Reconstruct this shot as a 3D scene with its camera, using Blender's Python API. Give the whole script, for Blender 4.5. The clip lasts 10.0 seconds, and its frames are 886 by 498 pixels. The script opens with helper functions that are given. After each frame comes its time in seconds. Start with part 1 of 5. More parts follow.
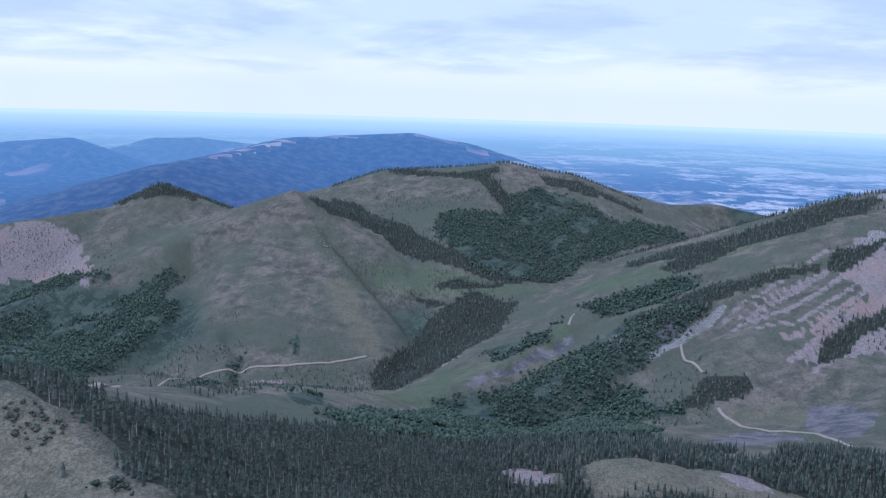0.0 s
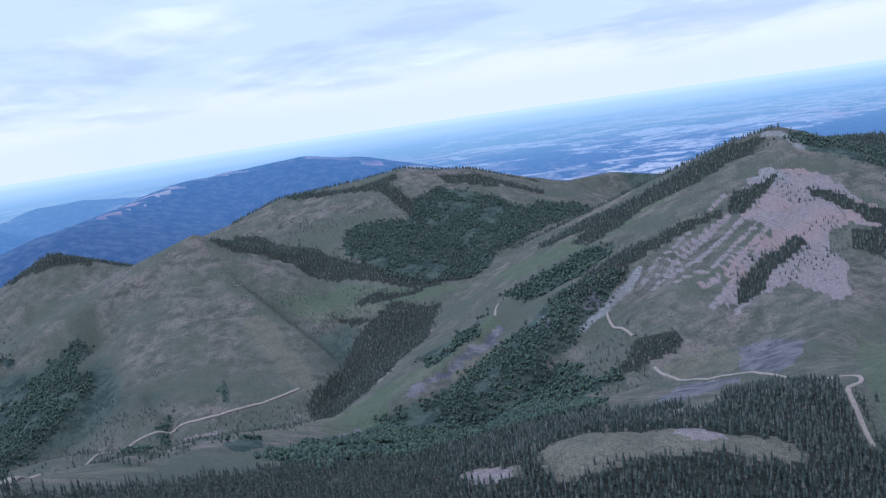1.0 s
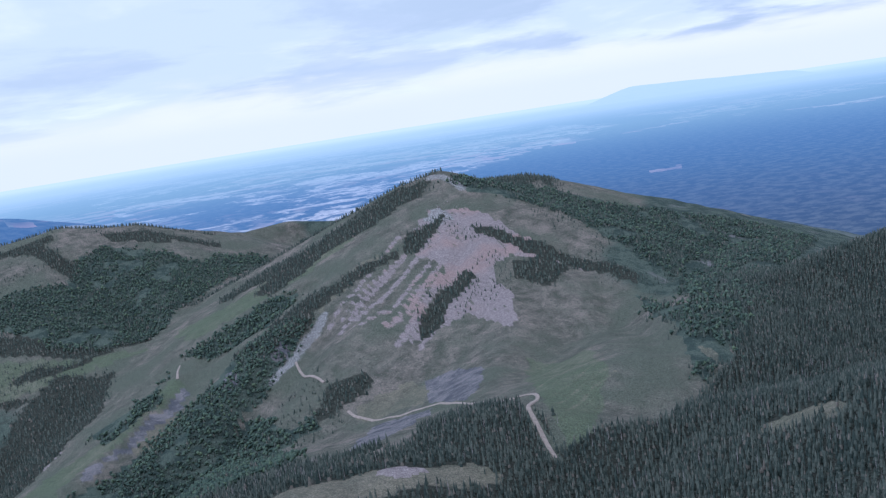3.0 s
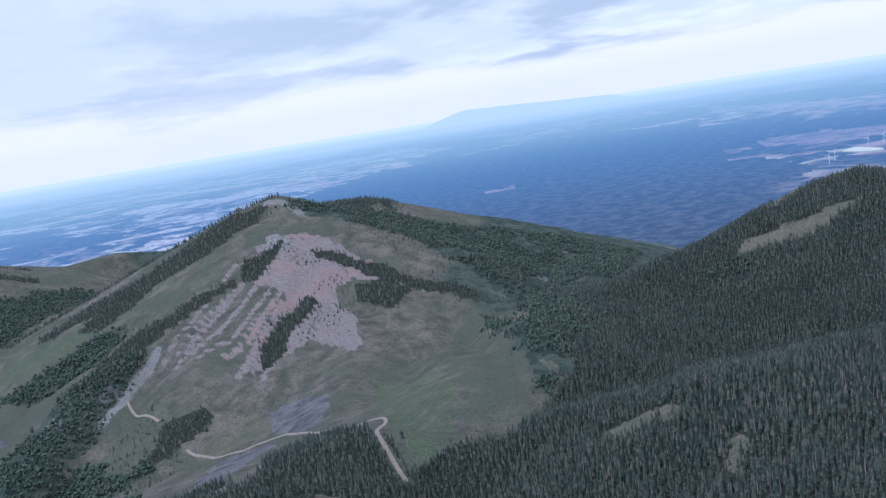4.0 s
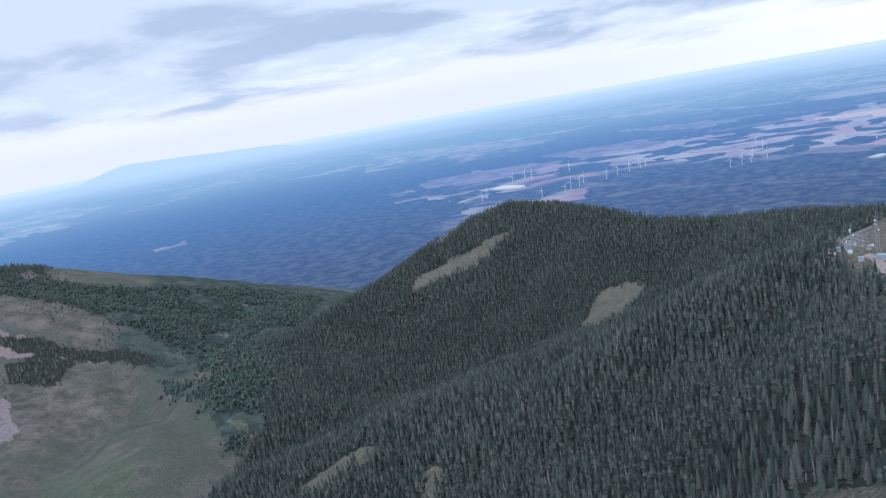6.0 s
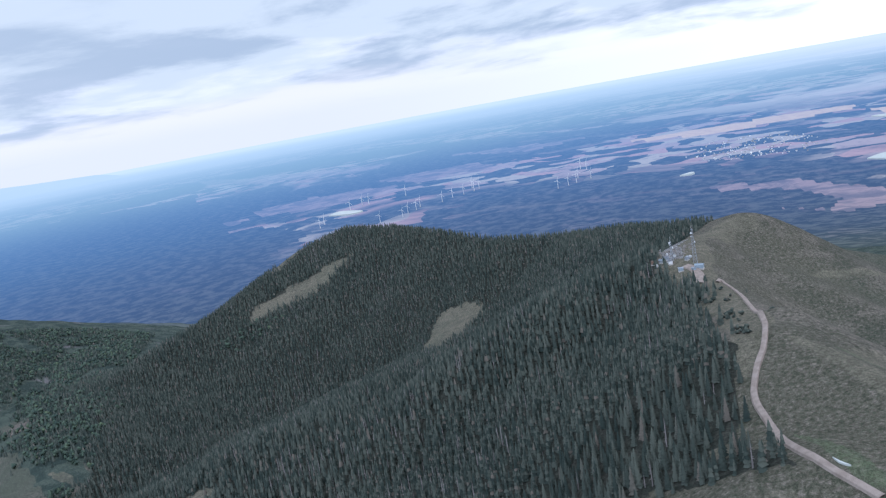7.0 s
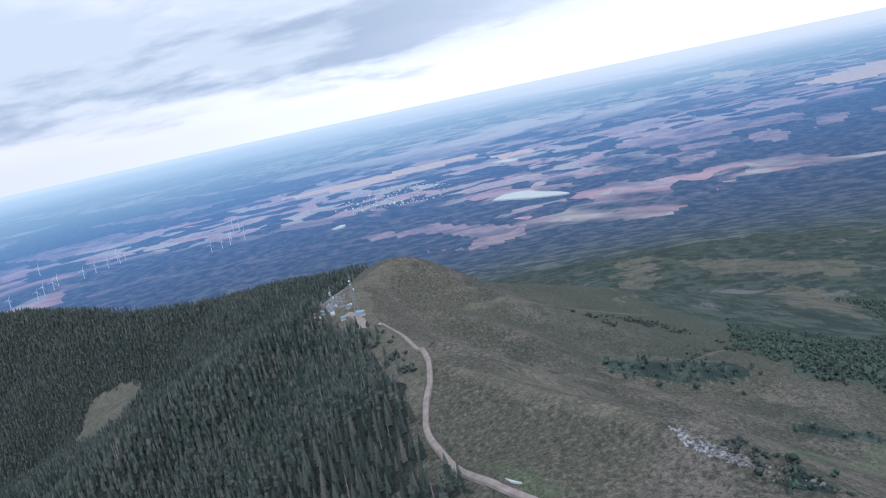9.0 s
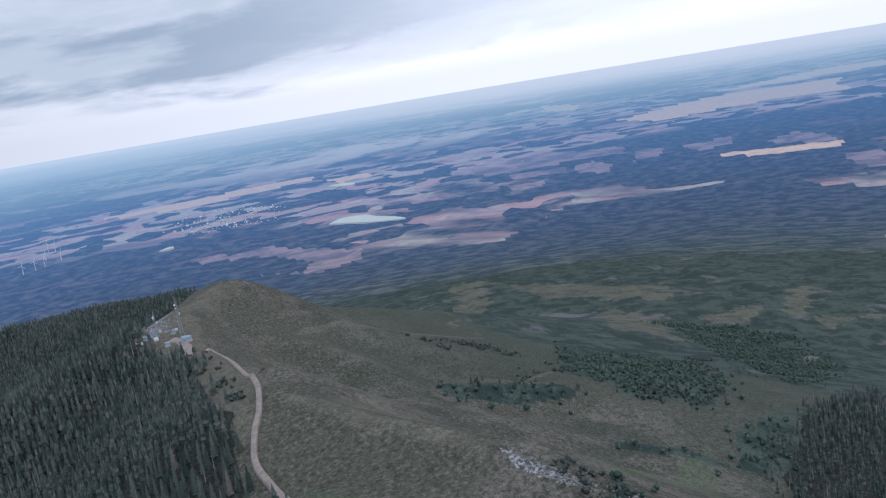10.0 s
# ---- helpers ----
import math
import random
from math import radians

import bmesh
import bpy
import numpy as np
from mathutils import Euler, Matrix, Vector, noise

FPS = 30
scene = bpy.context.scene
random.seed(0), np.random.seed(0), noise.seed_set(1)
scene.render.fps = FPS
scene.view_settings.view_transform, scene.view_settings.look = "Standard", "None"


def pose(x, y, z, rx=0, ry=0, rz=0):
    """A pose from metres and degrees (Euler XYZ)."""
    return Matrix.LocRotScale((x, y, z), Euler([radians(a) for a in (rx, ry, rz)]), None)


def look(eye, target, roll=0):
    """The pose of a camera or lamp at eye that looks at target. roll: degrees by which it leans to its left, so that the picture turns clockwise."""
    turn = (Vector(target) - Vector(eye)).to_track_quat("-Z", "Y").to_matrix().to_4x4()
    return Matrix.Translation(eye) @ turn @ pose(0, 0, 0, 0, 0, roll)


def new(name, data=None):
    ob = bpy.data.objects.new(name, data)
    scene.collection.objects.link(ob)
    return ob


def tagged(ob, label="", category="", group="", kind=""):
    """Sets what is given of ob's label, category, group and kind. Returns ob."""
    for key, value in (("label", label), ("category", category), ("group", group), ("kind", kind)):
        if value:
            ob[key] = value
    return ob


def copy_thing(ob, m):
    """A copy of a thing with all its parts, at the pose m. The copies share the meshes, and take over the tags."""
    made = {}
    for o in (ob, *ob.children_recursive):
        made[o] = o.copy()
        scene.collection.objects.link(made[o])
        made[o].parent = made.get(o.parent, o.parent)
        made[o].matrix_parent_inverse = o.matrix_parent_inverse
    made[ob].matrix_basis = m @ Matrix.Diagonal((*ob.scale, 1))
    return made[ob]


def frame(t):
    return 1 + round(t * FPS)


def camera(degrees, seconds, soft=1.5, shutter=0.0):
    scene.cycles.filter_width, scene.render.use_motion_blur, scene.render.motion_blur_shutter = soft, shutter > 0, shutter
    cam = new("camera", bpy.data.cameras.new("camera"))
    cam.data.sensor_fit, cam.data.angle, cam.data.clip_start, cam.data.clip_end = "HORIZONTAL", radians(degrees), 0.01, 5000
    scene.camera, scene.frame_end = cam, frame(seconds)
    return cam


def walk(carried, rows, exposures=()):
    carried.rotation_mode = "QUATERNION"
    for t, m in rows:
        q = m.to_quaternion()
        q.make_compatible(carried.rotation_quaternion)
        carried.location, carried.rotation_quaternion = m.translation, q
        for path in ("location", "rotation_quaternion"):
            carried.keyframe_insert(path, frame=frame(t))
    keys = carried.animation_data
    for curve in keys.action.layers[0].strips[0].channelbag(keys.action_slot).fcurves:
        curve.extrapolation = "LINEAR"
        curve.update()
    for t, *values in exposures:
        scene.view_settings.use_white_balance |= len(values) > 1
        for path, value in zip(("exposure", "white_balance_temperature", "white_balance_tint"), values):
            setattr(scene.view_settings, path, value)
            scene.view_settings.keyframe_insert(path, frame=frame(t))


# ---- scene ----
# The drone glides forward and down past the ridge while it turns to the right.
cam = camera(55.34, 10.0, soft=1.25)
walk(cam, [
    (0.0, pose(0.7, -12.0, 3.7, 79.81, -1.69, -0.00)),
    (0.5, pose(-0.0, -1.4, -0.2, 79.87, 4.26, -2.50)),
    (1.0, pose(0.2, 12.2, -4.6, 80.01, 8.05, -7.79)),
    (1.5, pose(0.3, 23.0, -8.3, 80.11, 8.19, -13.16)),
    (2.0, pose(-0.6, 29.7, -10.7, 80.21, 8.35, -18.79)),
    (2.5, pose(-0.4, 33.9, -11.5, 80.23, 8.50, -24.36)),
    (4.0, pose(6.7, 52.1, -18.1, 80.20, 8.81, -41.02)),
    (4.5, pose(12.8, 58.4, -20.5, 80.17, 9.03, -46.49)),
    (5.0, pose(16.2, 61.8, -21.6, 80.08, 9.48, -52.11)),
    (5.5, pose(20.4, 65.0, -23.3, 79.99, 9.68, -57.74)),
    (7.0, pose(33.4, 70.5, -27.3, 79.66, 10.19, -74.62)),
    (7.5, pose(37.7, 71.6, -28.9, 79.52, 10.31, -80.23)),
    (8.0, pose(42.9, 72.2, -30.8, 79.38, 11.33, -86.03)),
    (8.5, pose(45.7, 72.0, -31.8, 79.21, 11.89, -92.29)),
    (9.0, pose(50.0, 71.8, -33.3, 79.02, 11.96, -98.59)),
    (9.5, pose(52.9, 70.9, -34.2, 78.81, 11.47, -104.63)),
    (10.0, pose(56.2, 69.9, -35.8, 78.66, 9.26, -109.52)),
], exposures=[(0.0, 0.0, 4560, 16), (2.5, 0.0, 4680, 15), (5.0, 0.0, 4860, 14), (8.3, -0.03, 4980, 13), (9.4, -0.18, 5000, 13), (10.0, -0.40, 5000, 13)])

# ---- light: an overcast evening sky, bright towards the horizon ----
def node(tree, kind, **props):
    n = tree.nodes.new(kind)
    for key, value in props.items():
        if key == "op":
            n.operation = value
        elif key == "blend":
            n.blend_type = value
        elif key == "dtype":
            n.data_type = value
        elif key == "attr":
            n.attribute_name = value
    return n


def put(tree, n, name, value):
    """Sets or links one input of a node."""
    sock = n.inputs[name]
    if hasattr(value, "is_output"):
        tree.links.new(value, sock)
    else:
        sock.default_value = value


def mathn(tree, op, a, b=0.0, clamp=False):
    n = node(tree, "ShaderNodeMath", op=op)
    n.use_clamp = clamp
    put(tree, n, 0, a)
    put(tree, n, 1, b)
    return n.outputs[0]


def mixc(tree, fac, a, b, blend="MIX"):
    n = node(tree, "ShaderNodeMix", dtype="RGBA", blend=blend)
    put(tree, n, 0, fac)
    put(tree, n, 6, a if hasattr(a, "is_output") else (*a, 1.0))
    put(tree, n, 7, b if hasattr(b, "is_output") else (*b, 1.0))
    return n.outputs[2]


def ramp(tree, fac, lo, hi, a=0.0, b=1.0):
    n = node(tree, "ShaderNodeMapRange")
    n.interpolation_type = "SMOOTHSTEP"
    for i, value in enumerate((fac, lo, hi, a, b)):
        put(tree, n, i, value)
    return n.outputs[0]


def noisen(tree, vector, scale, detail=4.0, rough=0.55, distort=0.0):
    n = node(tree, "ShaderNodeTexNoise")
    put(tree, n, "Vector", vector)
    for key, value in (("Scale", scale), ("Detail", detail), ("Roughness", rough), ("Distortion", distort)):
        n.inputs[key].default_value = value
    return n.outputs["Fac"]


world = bpy.data.worlds.new("overcast_sky")
scene.world = world
world.use_nodes = True
wt = world.node_tree
wt.nodes.clear()
SUN_EL, SUN_AZ = 40.0, 78.0          # degrees; the azimuth is counted leftwards from straight ahead
sky = node(wt, "ShaderNodeTexSky")
sky.sky_type, sky.sun_disc = "NISHITA", False
sky.sun_elevation, sky.sun_rotation = radians(SUN_EL), radians(-SUN_AZ)
sky.air_density, sky.dust_density = 1.0, 1.5
geo_w = node(wt, "ShaderNodeTexCoord").outputs["Generated"]
sep = node(wt, "ShaderNodeSeparateXYZ")
put(wt, sep, 0, geo_w)
up = mathn(wt, "MAXIMUM", sep.outputs["Z"], 0.0)
den = mathn(wt, "ADD", up, 0.13)
com = node(wt, "ShaderNodeCombineXYZ")
put(wt, com, 0, mathn(wt, "DIVIDE", sep.outputs["X"], den))
put(wt, com, 1, mathn(wt, "DIVIDE", sep.outputs["Y"], den))
deck = com.outputs[0]
big = noisen(wt, deck, 0.50, 5.0, 0.55, 0.3)
fine = noisen(wt, deck, 1.3, 7.0, 0.55, 0.4)
body = mathn(wt, "ADD", mathn(wt, "MULTIPLY", big, 0.6), mathn(wt, "MULTIPLY", fine, 0.4))
blue = mixc(wt, 1.0, sky.outputs[0], (0.09, 0.09, 0.09), "MULTIPLY")
veil = mixc(wt, 0.95, blue, (0.84, 0.815, 0.735))
white = mixc(wt, ramp(wt, body, 0.47, 0.62), veil, (1.08, 0.98, 0.88))
white = mixc(wt, ramp(wt, sep.outputs["Y"], 0.0, -0.6, 0.0, 0.8), white, (1.50, 1.35, 1.20))
# heavier grey cloud towards the east
east = ramp(wt, sep.outputs["X"], 0.3, 0.95)
shade = mathn(wt, "ADD", mathn(wt, "MULTIPLY", noisen(wt, deck, 0.62, 7.0, 0.58, 0.25), 0.75), mathn(wt, "MULTIPLY", fine, 0.25))
grey = mixc(wt, mathn(wt, "MULTIPLY", ramp(wt, shade, 0.47, 0.58), mathn(wt, "MULTIPLY", ramp(wt, sep.outputs["Y"], -0.55, 0.05), mathn(wt, "ADD", mathn(wt, "MULTIPLY", east, 0.45), 0.50))), white, (0.53, 0.56, 0.565))
# the bright strip between the cloud deck and the horizon, its upper edge broken
edge_n = mathn(wt, "ADD", up, mathn(wt, "MULTIPLY", mathn(wt, "SUBTRACT", body, 0.5), 0.16))
glow = mixc(wt, ramp(wt, noisen(wt, deck, 0.28, 4.0, 0.5, 0.5), 0.42, 0.66, 0.0, 0.75), (1.06, 0.93, 0.80), (0.88, 0.81, 0.73))
glow = mixc(wt, ramp(wt, sep.outputs["Y"], 0.45, -0.45, 0.0, 0.9), glow, (1.70, 1.50, 1.30))
low = mixc(wt, ramp(wt, edge_n, 0.020, 0.058, 1.0, 0.0), grey, glow)
hz = mixc(wt, ramp(wt, up, 0.002, 0.030, 0.75, 0.0), low, mixc(wt, ramp(wt, sep.outputs["Y"], 0.45, -0.45), (0.93, 0.85, 0.75), (1.30, 1.16, 1.02)))
bg = node(wt, "ShaderNodeBackground")
put(wt, bg, 0, hz)
bg.inputs[1].default_value = 1.0
wo = node(wt, "ShaderNodeOutputWorld")
wt.links.new(bg.outputs[0], wo.inputs[0])

sun_data = bpy.data.lights.new("sun", "SUN")
sun_data.energy, sun_data.angle, sun_data.color = 1.25, radians(12), (1.0, 0.96, 0.90)
sun = new("sun", sun_data)
sun.matrix_world = look((0, 0, 0), (math.sin(radians(SUN_AZ)) * math.cos(radians(SUN_EL)), -math.cos(radians(SUN_AZ)) * math.cos(radians(SUN_EL)), -math.sin(radians(SUN_EL))))


# ---- materials ----
def mat(name, rough=0.9, spec=0.15):
    m = bpy.data.materials.new(name)
    m.use_nodes = True
    t = m.node_tree
    b = t.nodes["Principled BSDF"]
    b.inputs["Roughness"].default_value = rough
    b.inputs["Specular IOR Level"].default_value = spec
    return m, t, b


def place(t, scale=1.0):
    """World place in metres, for textures of real size."""
    return node(t, "ShaderNodeNewGeometry").outputs["Position"]


def bump(t, b, height, strength, distance):
    n = node(t, "ShaderNodeBump")
    n.inputs["Strength"].default_value, n.inputs["Distance"].default_value = strength, distance
    put(t, n, "Height", height)
    t.links.new(n.outputs[0], b.inputs["Normal"])


def speckled(name, low, high, scale, rough=0.9, grain=0.35):
    """A plain matt surface with large stains and fine grain."""
    m, t, b = mat(name, rough)
    p = place(t)
    stain = noisen(t, p, scale, 5.0, 0.6)
    fleck = noisen(t, p, scale * 14, 3.0, 0.6)
    f = mathn(t, "ADD", mathn(t, "MULTIPLY", stain, 1 - grain), mathn(t, "MULTIPLY", fleck, grain))
    put(t, b, "Base Color", mixc(t, ramp(t, f, 0.36, 0.64), low, high))
    bump(t, b, fleck, 0.4, 0.3 / scale / 14)
    return m


# hillside: dry grass, lush grass, scree, bare earth, shale, rock and woodland floor by cover
MAT_GROUND, gt, gb = mat("hillside", 0.95, 0.08)
gp = place(gt)
n_big = noisen(gt, gp, 0.0045, 8.0, 0.66, 0.3)
n_mid = noisen(gt, gp, 0.022, 8.0, 0.74, 0.3)
n_fine = noisen(gt, gp, 0.16, 5.0, 0.72)
n_grit = noisen(gt, gp, 0.6, 3.0, 0.7)
cover_a = node(gt, "ShaderNodeAttribute", attr="cover_a")
cover_b = node(gt, "ShaderNodeAttribute", attr="cover_b")
sa, sb = node(gt, "ShaderNodeSeparateColor"), node(gt, "ShaderNodeSeparateColor")
put(gt, sa, 0, cover_a.outputs["Color"])
put(gt, sb, 0, cover_b.outputs["Color"])


def cover(sock, soft=0.22):
    """An uneven edge for a cover: the mask pushed about by grain."""
    jig = mathn(gt, "ADD", mathn(gt, "MULTIPLY", mathn(gt, "SUBTRACT", n_fine, 0.5), 1.1), mathn(gt, "MULTIPLY", mathn(gt, "SUBTRACT", n_mid, 0.5), 0.9))
    return ramp(gt, mathn(gt, "ADD", sock, jig), 0.5 - soft, 0.5 + soft)


dry = mixc(gt, ramp(gt, n_mid, 0.36, 0.64), (0.088, 0.088, 0.066), (0.228, 0.188, 0.152))
sage = mixc(gt, ramp(gt, n_big, 0.38, 0.62), dry, (0.112, 0.118, 0.084))
turf = mixc(gt, ramp(gt, n_fine, 0.53, 0.66, 0.0, 0.85), sage, (0.072, 0.080, 0.060))
pale = mixc(gt, ramp(gt, n_grit, 0.60, 0.75, 0.0, 0.4), turf, (0.27, 0.245, 0.215))
# near slopes browner and darker; the lighter far grass has haze in its colour
alpine = node(gt, "ShaderNodeAttribute", attr="alpine").outputs["Fac"]
short = mixc(gt, ramp(gt, n_mid, 0.40, 0.62), (0.094, 0.090, 0.064), (0.215, 0.180, 0.142))
short = mixc(gt, ramp(gt, n_big, 0.42, 0.60), short, (0.128, 0.118, 0.082))
short = mixc(gt, ramp(gt, n_grit, 0.54, 0.68, 0.0, 0.6), short, (0.060, 0.062, 0.044))
tuft = noisen(gt, gp, 0.34, 4.0, 0.75, 0.4)
short = mixc(gt, ramp(gt, tuft, 0.50, 0.60, 0.0, 0.75), short, (0.062, 0.066, 0.042))
short = mixc(gt, ramp(gt, tuft, 0.46, 0.38, 0.0, 0.65), short, (0.235, 0.195, 0.155))
gz_ = node(gt, "ShaderNodeSeparateXYZ")
put(gt, gz_, 0, gp)
meadow = mixc(gt, ramp(gt, tuft, 0.42, 0.6), (0.100, 0.105, 0.074), (0.064, 0.075, 0.053))
short = mixc(gt, ramp(gt, mathn(gt, "ADD", gz_.outputs["Z"], mathn(gt, "MULTIPLY", n_mid, 120.0)), -190.0, -290.0, 0.0, 0.75), short, meadow)
pale = mixc(gt, alpine, pale, short)
lush = mixc(gt, ramp(gt, n_fine, 0.4, 0.65), (0.128, 0.162, 0.080), (0.096, 0.122, 0.068))
c = mixc(gt, mathn(gt, "MULTIPLY", cover(sa.outputs[1], 0.5), 0.45), pale, lush)
# far scrub and oak woods on the lower slopes
far_mask = node(gt, "ShaderNodeAttribute", attr="scrub").outputs["Fac"]
woods = mixc(gt, ramp(gt, n_mid, 0.44, 0.56), (0.048, 0.064, 0.052), (0.094, 0.112, 0.084))
woods = mixc(gt, mathn(gt, "MULTIPLY", ramp(gt, far_mask, 0.84, 0.96), ramp(gt, noisen(gt, gp, 0.009, 6.0, 0.65, 0.5), 0.58, 0.68)), woods, (0.185, 0.168, 0.158))
c = mixc(gt, ramp(gt, mathn(gt, "ADD", far_mask, mathn(gt, "MULTIPLY", mathn(gt, "SUBTRACT", n_mid, 0.5), 0.8)), 0.35, 0.6), c, woods)
earth = mixc(gt, ramp(gt, n_fine, 0.38, 0.62), (0.142, 0.131, 0.088), (0.216, 0.190, 0.134))
c = mixc(gt, mathn(gt, "MULTIPLY", cover(sb.outputs[0]), ramp(gt, n_mid, 0.34, 0.60, 0.35, 0.85)), c, earth)
scree = mixc(gt, ramp(gt, n_fine, 0.36, 0.62), (0.215, 0.175, 0.163), (0.305, 0.252, 0.232))
scree = mixc(gt, ramp(gt, n_big, 0.5, 0.62, 0.0, 0.6), scree, (0.330, 0.220, 0.185))
mapn = node(gt, "ShaderNodeMapping")
put(gt, mapn, 0, gp)
mapn.inputs["Rotation"].default_value = (0, 0, radians(25))
mapn.inputs["Scale"].default_value = (1.0, 0.22, 0.22)
flow = noisen(gt, mapn.outputs[0], 0.09, 4.0, 0.6, 0.4)
scree_m = mathn(gt, "MULTIPLY", cover(sa.outputs[0]), ramp(gt, mathn(gt, "ADD", flow, mathn(gt, "MULTIPLY", sa.outputs[0], 0.16)), 0.46, 0.56))
shale = mixc(gt, ramp(gt, n_mid, 0.4, 0.6), (0.100, 0.098, 0.104), (0.215, 0.192, 0.184))
c = mixc(gt, scree_m, c, scree)
c = mixc(gt, cover(sb.outputs[1]), c, shale)
rocks = mixc(gt, ramp(gt, n_grit, 0.42, 0.58), (0.13, 0.125, 0.11), (0.36, 0.335, 0.31))
c = mixc(gt, mathn(gt, "MULTIPLY", cover(sb.outputs[2]), 0.9), c, rocks)
floor_c = mixc(gt, ramp(gt, n_fine, 0.4, 0.65), (0.036, 0.040, 0.030), (0.070, 0.068, 0.052))
c = mixc(gt, cover(sa.outputs[2]), c, floor_c)
n_tiny = noisen(gt, gp, 2.2, 3.0, 0.7)
grain = ramp(gt, mathn(gt, "ADD", mathn(gt, "MULTIPLY", n_grit, 0.55), mathn(gt, "MULTIPLY", n_tiny, 0.45)), 0.40, 0.62, 0.62, 1.30)
# slight blue cast multiplied into the ground colour in place of haze
tone = node(gt, "ShaderNodeVectorMath", op="SCALE")
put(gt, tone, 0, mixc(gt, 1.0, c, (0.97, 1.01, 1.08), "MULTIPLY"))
put(gt, tone, "Scale", grain)
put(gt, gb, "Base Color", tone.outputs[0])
bump(gt, gb, mathn(gt, "ADD", n_fine, mathn(gt, "MULTIPLY", n_mid, 3.0)), 0.55, 3.0)

# the plain: a backdrop of farmland and woodland, sunlight and haze painted in, laid out by true places in kilometres
MAT_PLAIN, pt, pb = mat("far_plain", 1.0, 0.0)
tp = node(pt, "ShaderNodeAttribute", attr="true_place").outputs["Vector"]
flat = node(pt, "ShaderNodeVectorMath", op="MULTIPLY")
put(pt, flat, 0, tp)
flat.inputs[1].default_value = (1, 1, 0)
fv = flat.outputs[0]
dist = node(pt, "ShaderNodeVectorMath", op="LENGTH")
put(pt, dist, 0, fv)
dk = dist.outputs["Value"]
cell = node(pt, "ShaderNodeTexVoronoi")
cell.distance = "MANHATTAN"
warp = node(pt, "ShaderNodeVectorMath", op="ADD")
put(pt, warp, 0, fv)
wn = node(pt, "ShaderNodeTexNoise")
put(pt, wn, "Vector", fv)
wn.inputs["Scale"].default_value = 0.8
put(pt, warp, 1, wn.outputs["Color"])
put(pt, cell, "Vector", warp.outputs[0])
cell.inputs["Scale"].default_value = 2.3
cs = node(pt, "ShaderNodeSeparateColor")
put(pt, cs, 0, cell.outputs["Color"])
country = noisen(pt, fv, 0.13, 6.0, 0.62, 0.8)
wood_n = noisen(pt, fv, 1.5, 6.0, 0.66, 0.4)
speck = noisen(pt, fv, 7.0, 4.0, 0.7)
wood_c = mixc(pt, ramp(pt, speck, 0.42, 0.62), (0.066, 0.086, 0.082), (0.140, 0.156, 0.136))
wood_c = mixc(pt, ramp(pt, noisen(pt, fv, 3.2, 6.0, 0.7, 0.4), 0.56, 0.70, 0.0, 0.4), wood_c, (0.19, 0.175, 0.165))
field_c = mixc(pt, ramp(pt, cs.outputs[0], 0.45, 0.6), (0.56, 0.43, 0.36), (0.62, 0.40, 0.33))
field_c = mixc(pt, ramp(pt, cs.outputs[1], 0.60, 0.66), field_c, (0.62, 0.53, 0.40))
field_c = mixc(pt, ramp(pt, speck, 0.5, 0.7, 0.0, 0.5), field_c, (0.17, 0.18, 0.17))
farm = mathn(pt, "MULTIPLY", ramp(pt, country, 0.46, 0.56), ramp(pt, mathn(pt, "ADD", cs.outputs[2], mathn(pt, "MULTIPLY", wood_n, 0.5)), 0.62, 0.72))
land = mixc(pt, farm, wood_c, field_c)
land = mixc(pt, ramp(pt, mathn(pt, "ADD", mathn(pt, "MULTIPLY", wood_n, 0.6), mathn(pt, "MULTIPLY", speck, 0.4)), 0.52, 0.64, 0.0, 0.42), land, (0.27, 0.235, 0.21))
area_at = node(pt, "ShaderNodeAttribute", attr="plain_cover")
ps = node(pt, "ShaderNodeSeparateColor")
put(pt, ps, 0, area_at.outputs["Color"])
jag = mathn(pt, "ADD", mathn(pt, "MULTIPLY", mathn(pt, "SUBTRACT", wood_n, 0.5), 1.1), mathn(pt, "MULTIPLY", mathn(pt, "SUBTRACT", speck, 0.5), 1.0))
bad = node(pt, "ShaderNodeAttribute", attr="badlands").outputs["Fac"]
mesh_n = noisen(pt, fv, 2.4, 7.0, 0.72, 0.7)
clump = noisen(pt, fv, 0.42, 4.0, 0.6, 0.6)
strew = mathn(pt, "ADD", mathn(pt, "MULTIPLY", mathn(pt, "SUBTRACT", clump, 0.5), 0.9), mathn(pt, "ADD", mathn(pt, "MULTIPLY", mesh_n, 0.75), mathn(pt, "MULTIPLY", speck, 0.25)))
land = mixc(pt, mathn(pt, "MULTIPLY", bad, ramp(pt, strew, 0.50, 0.58)), land, mixc(pt, ramp(pt, speck, 0.42, 0.6), (0.95, 0.84, 0.70), (0.50, 0.44, 0.38)))
land = mixc(pt, ramp(pt, mathn(pt, "ADD", ps.outputs[2], jag), 0.4, 0.6), land, wood_c)
land = mixc(pt, ramp(pt, mathn(pt, "ADD", ps.outputs[1], jag), 0.4, 0.6, 0.0, 0.65), land, mixc(pt, ramp(pt, mesh_n, 0.42, 0.58), (0.58, 0.42, 0.36), (0.27, 0.23, 0.22)))
# warm bright patches: sun through cloud gaps painted as land colour
land = mixc(pt, ramp(pt, mathn(pt, "ADD", ps.outputs[0], jag), 0.4, 0.6), land, mixc(pt, ramp(pt, speck, 0.40, 0.62), (1.0, 0.72, 0.42), (0.85, 0.58, 0.36)))
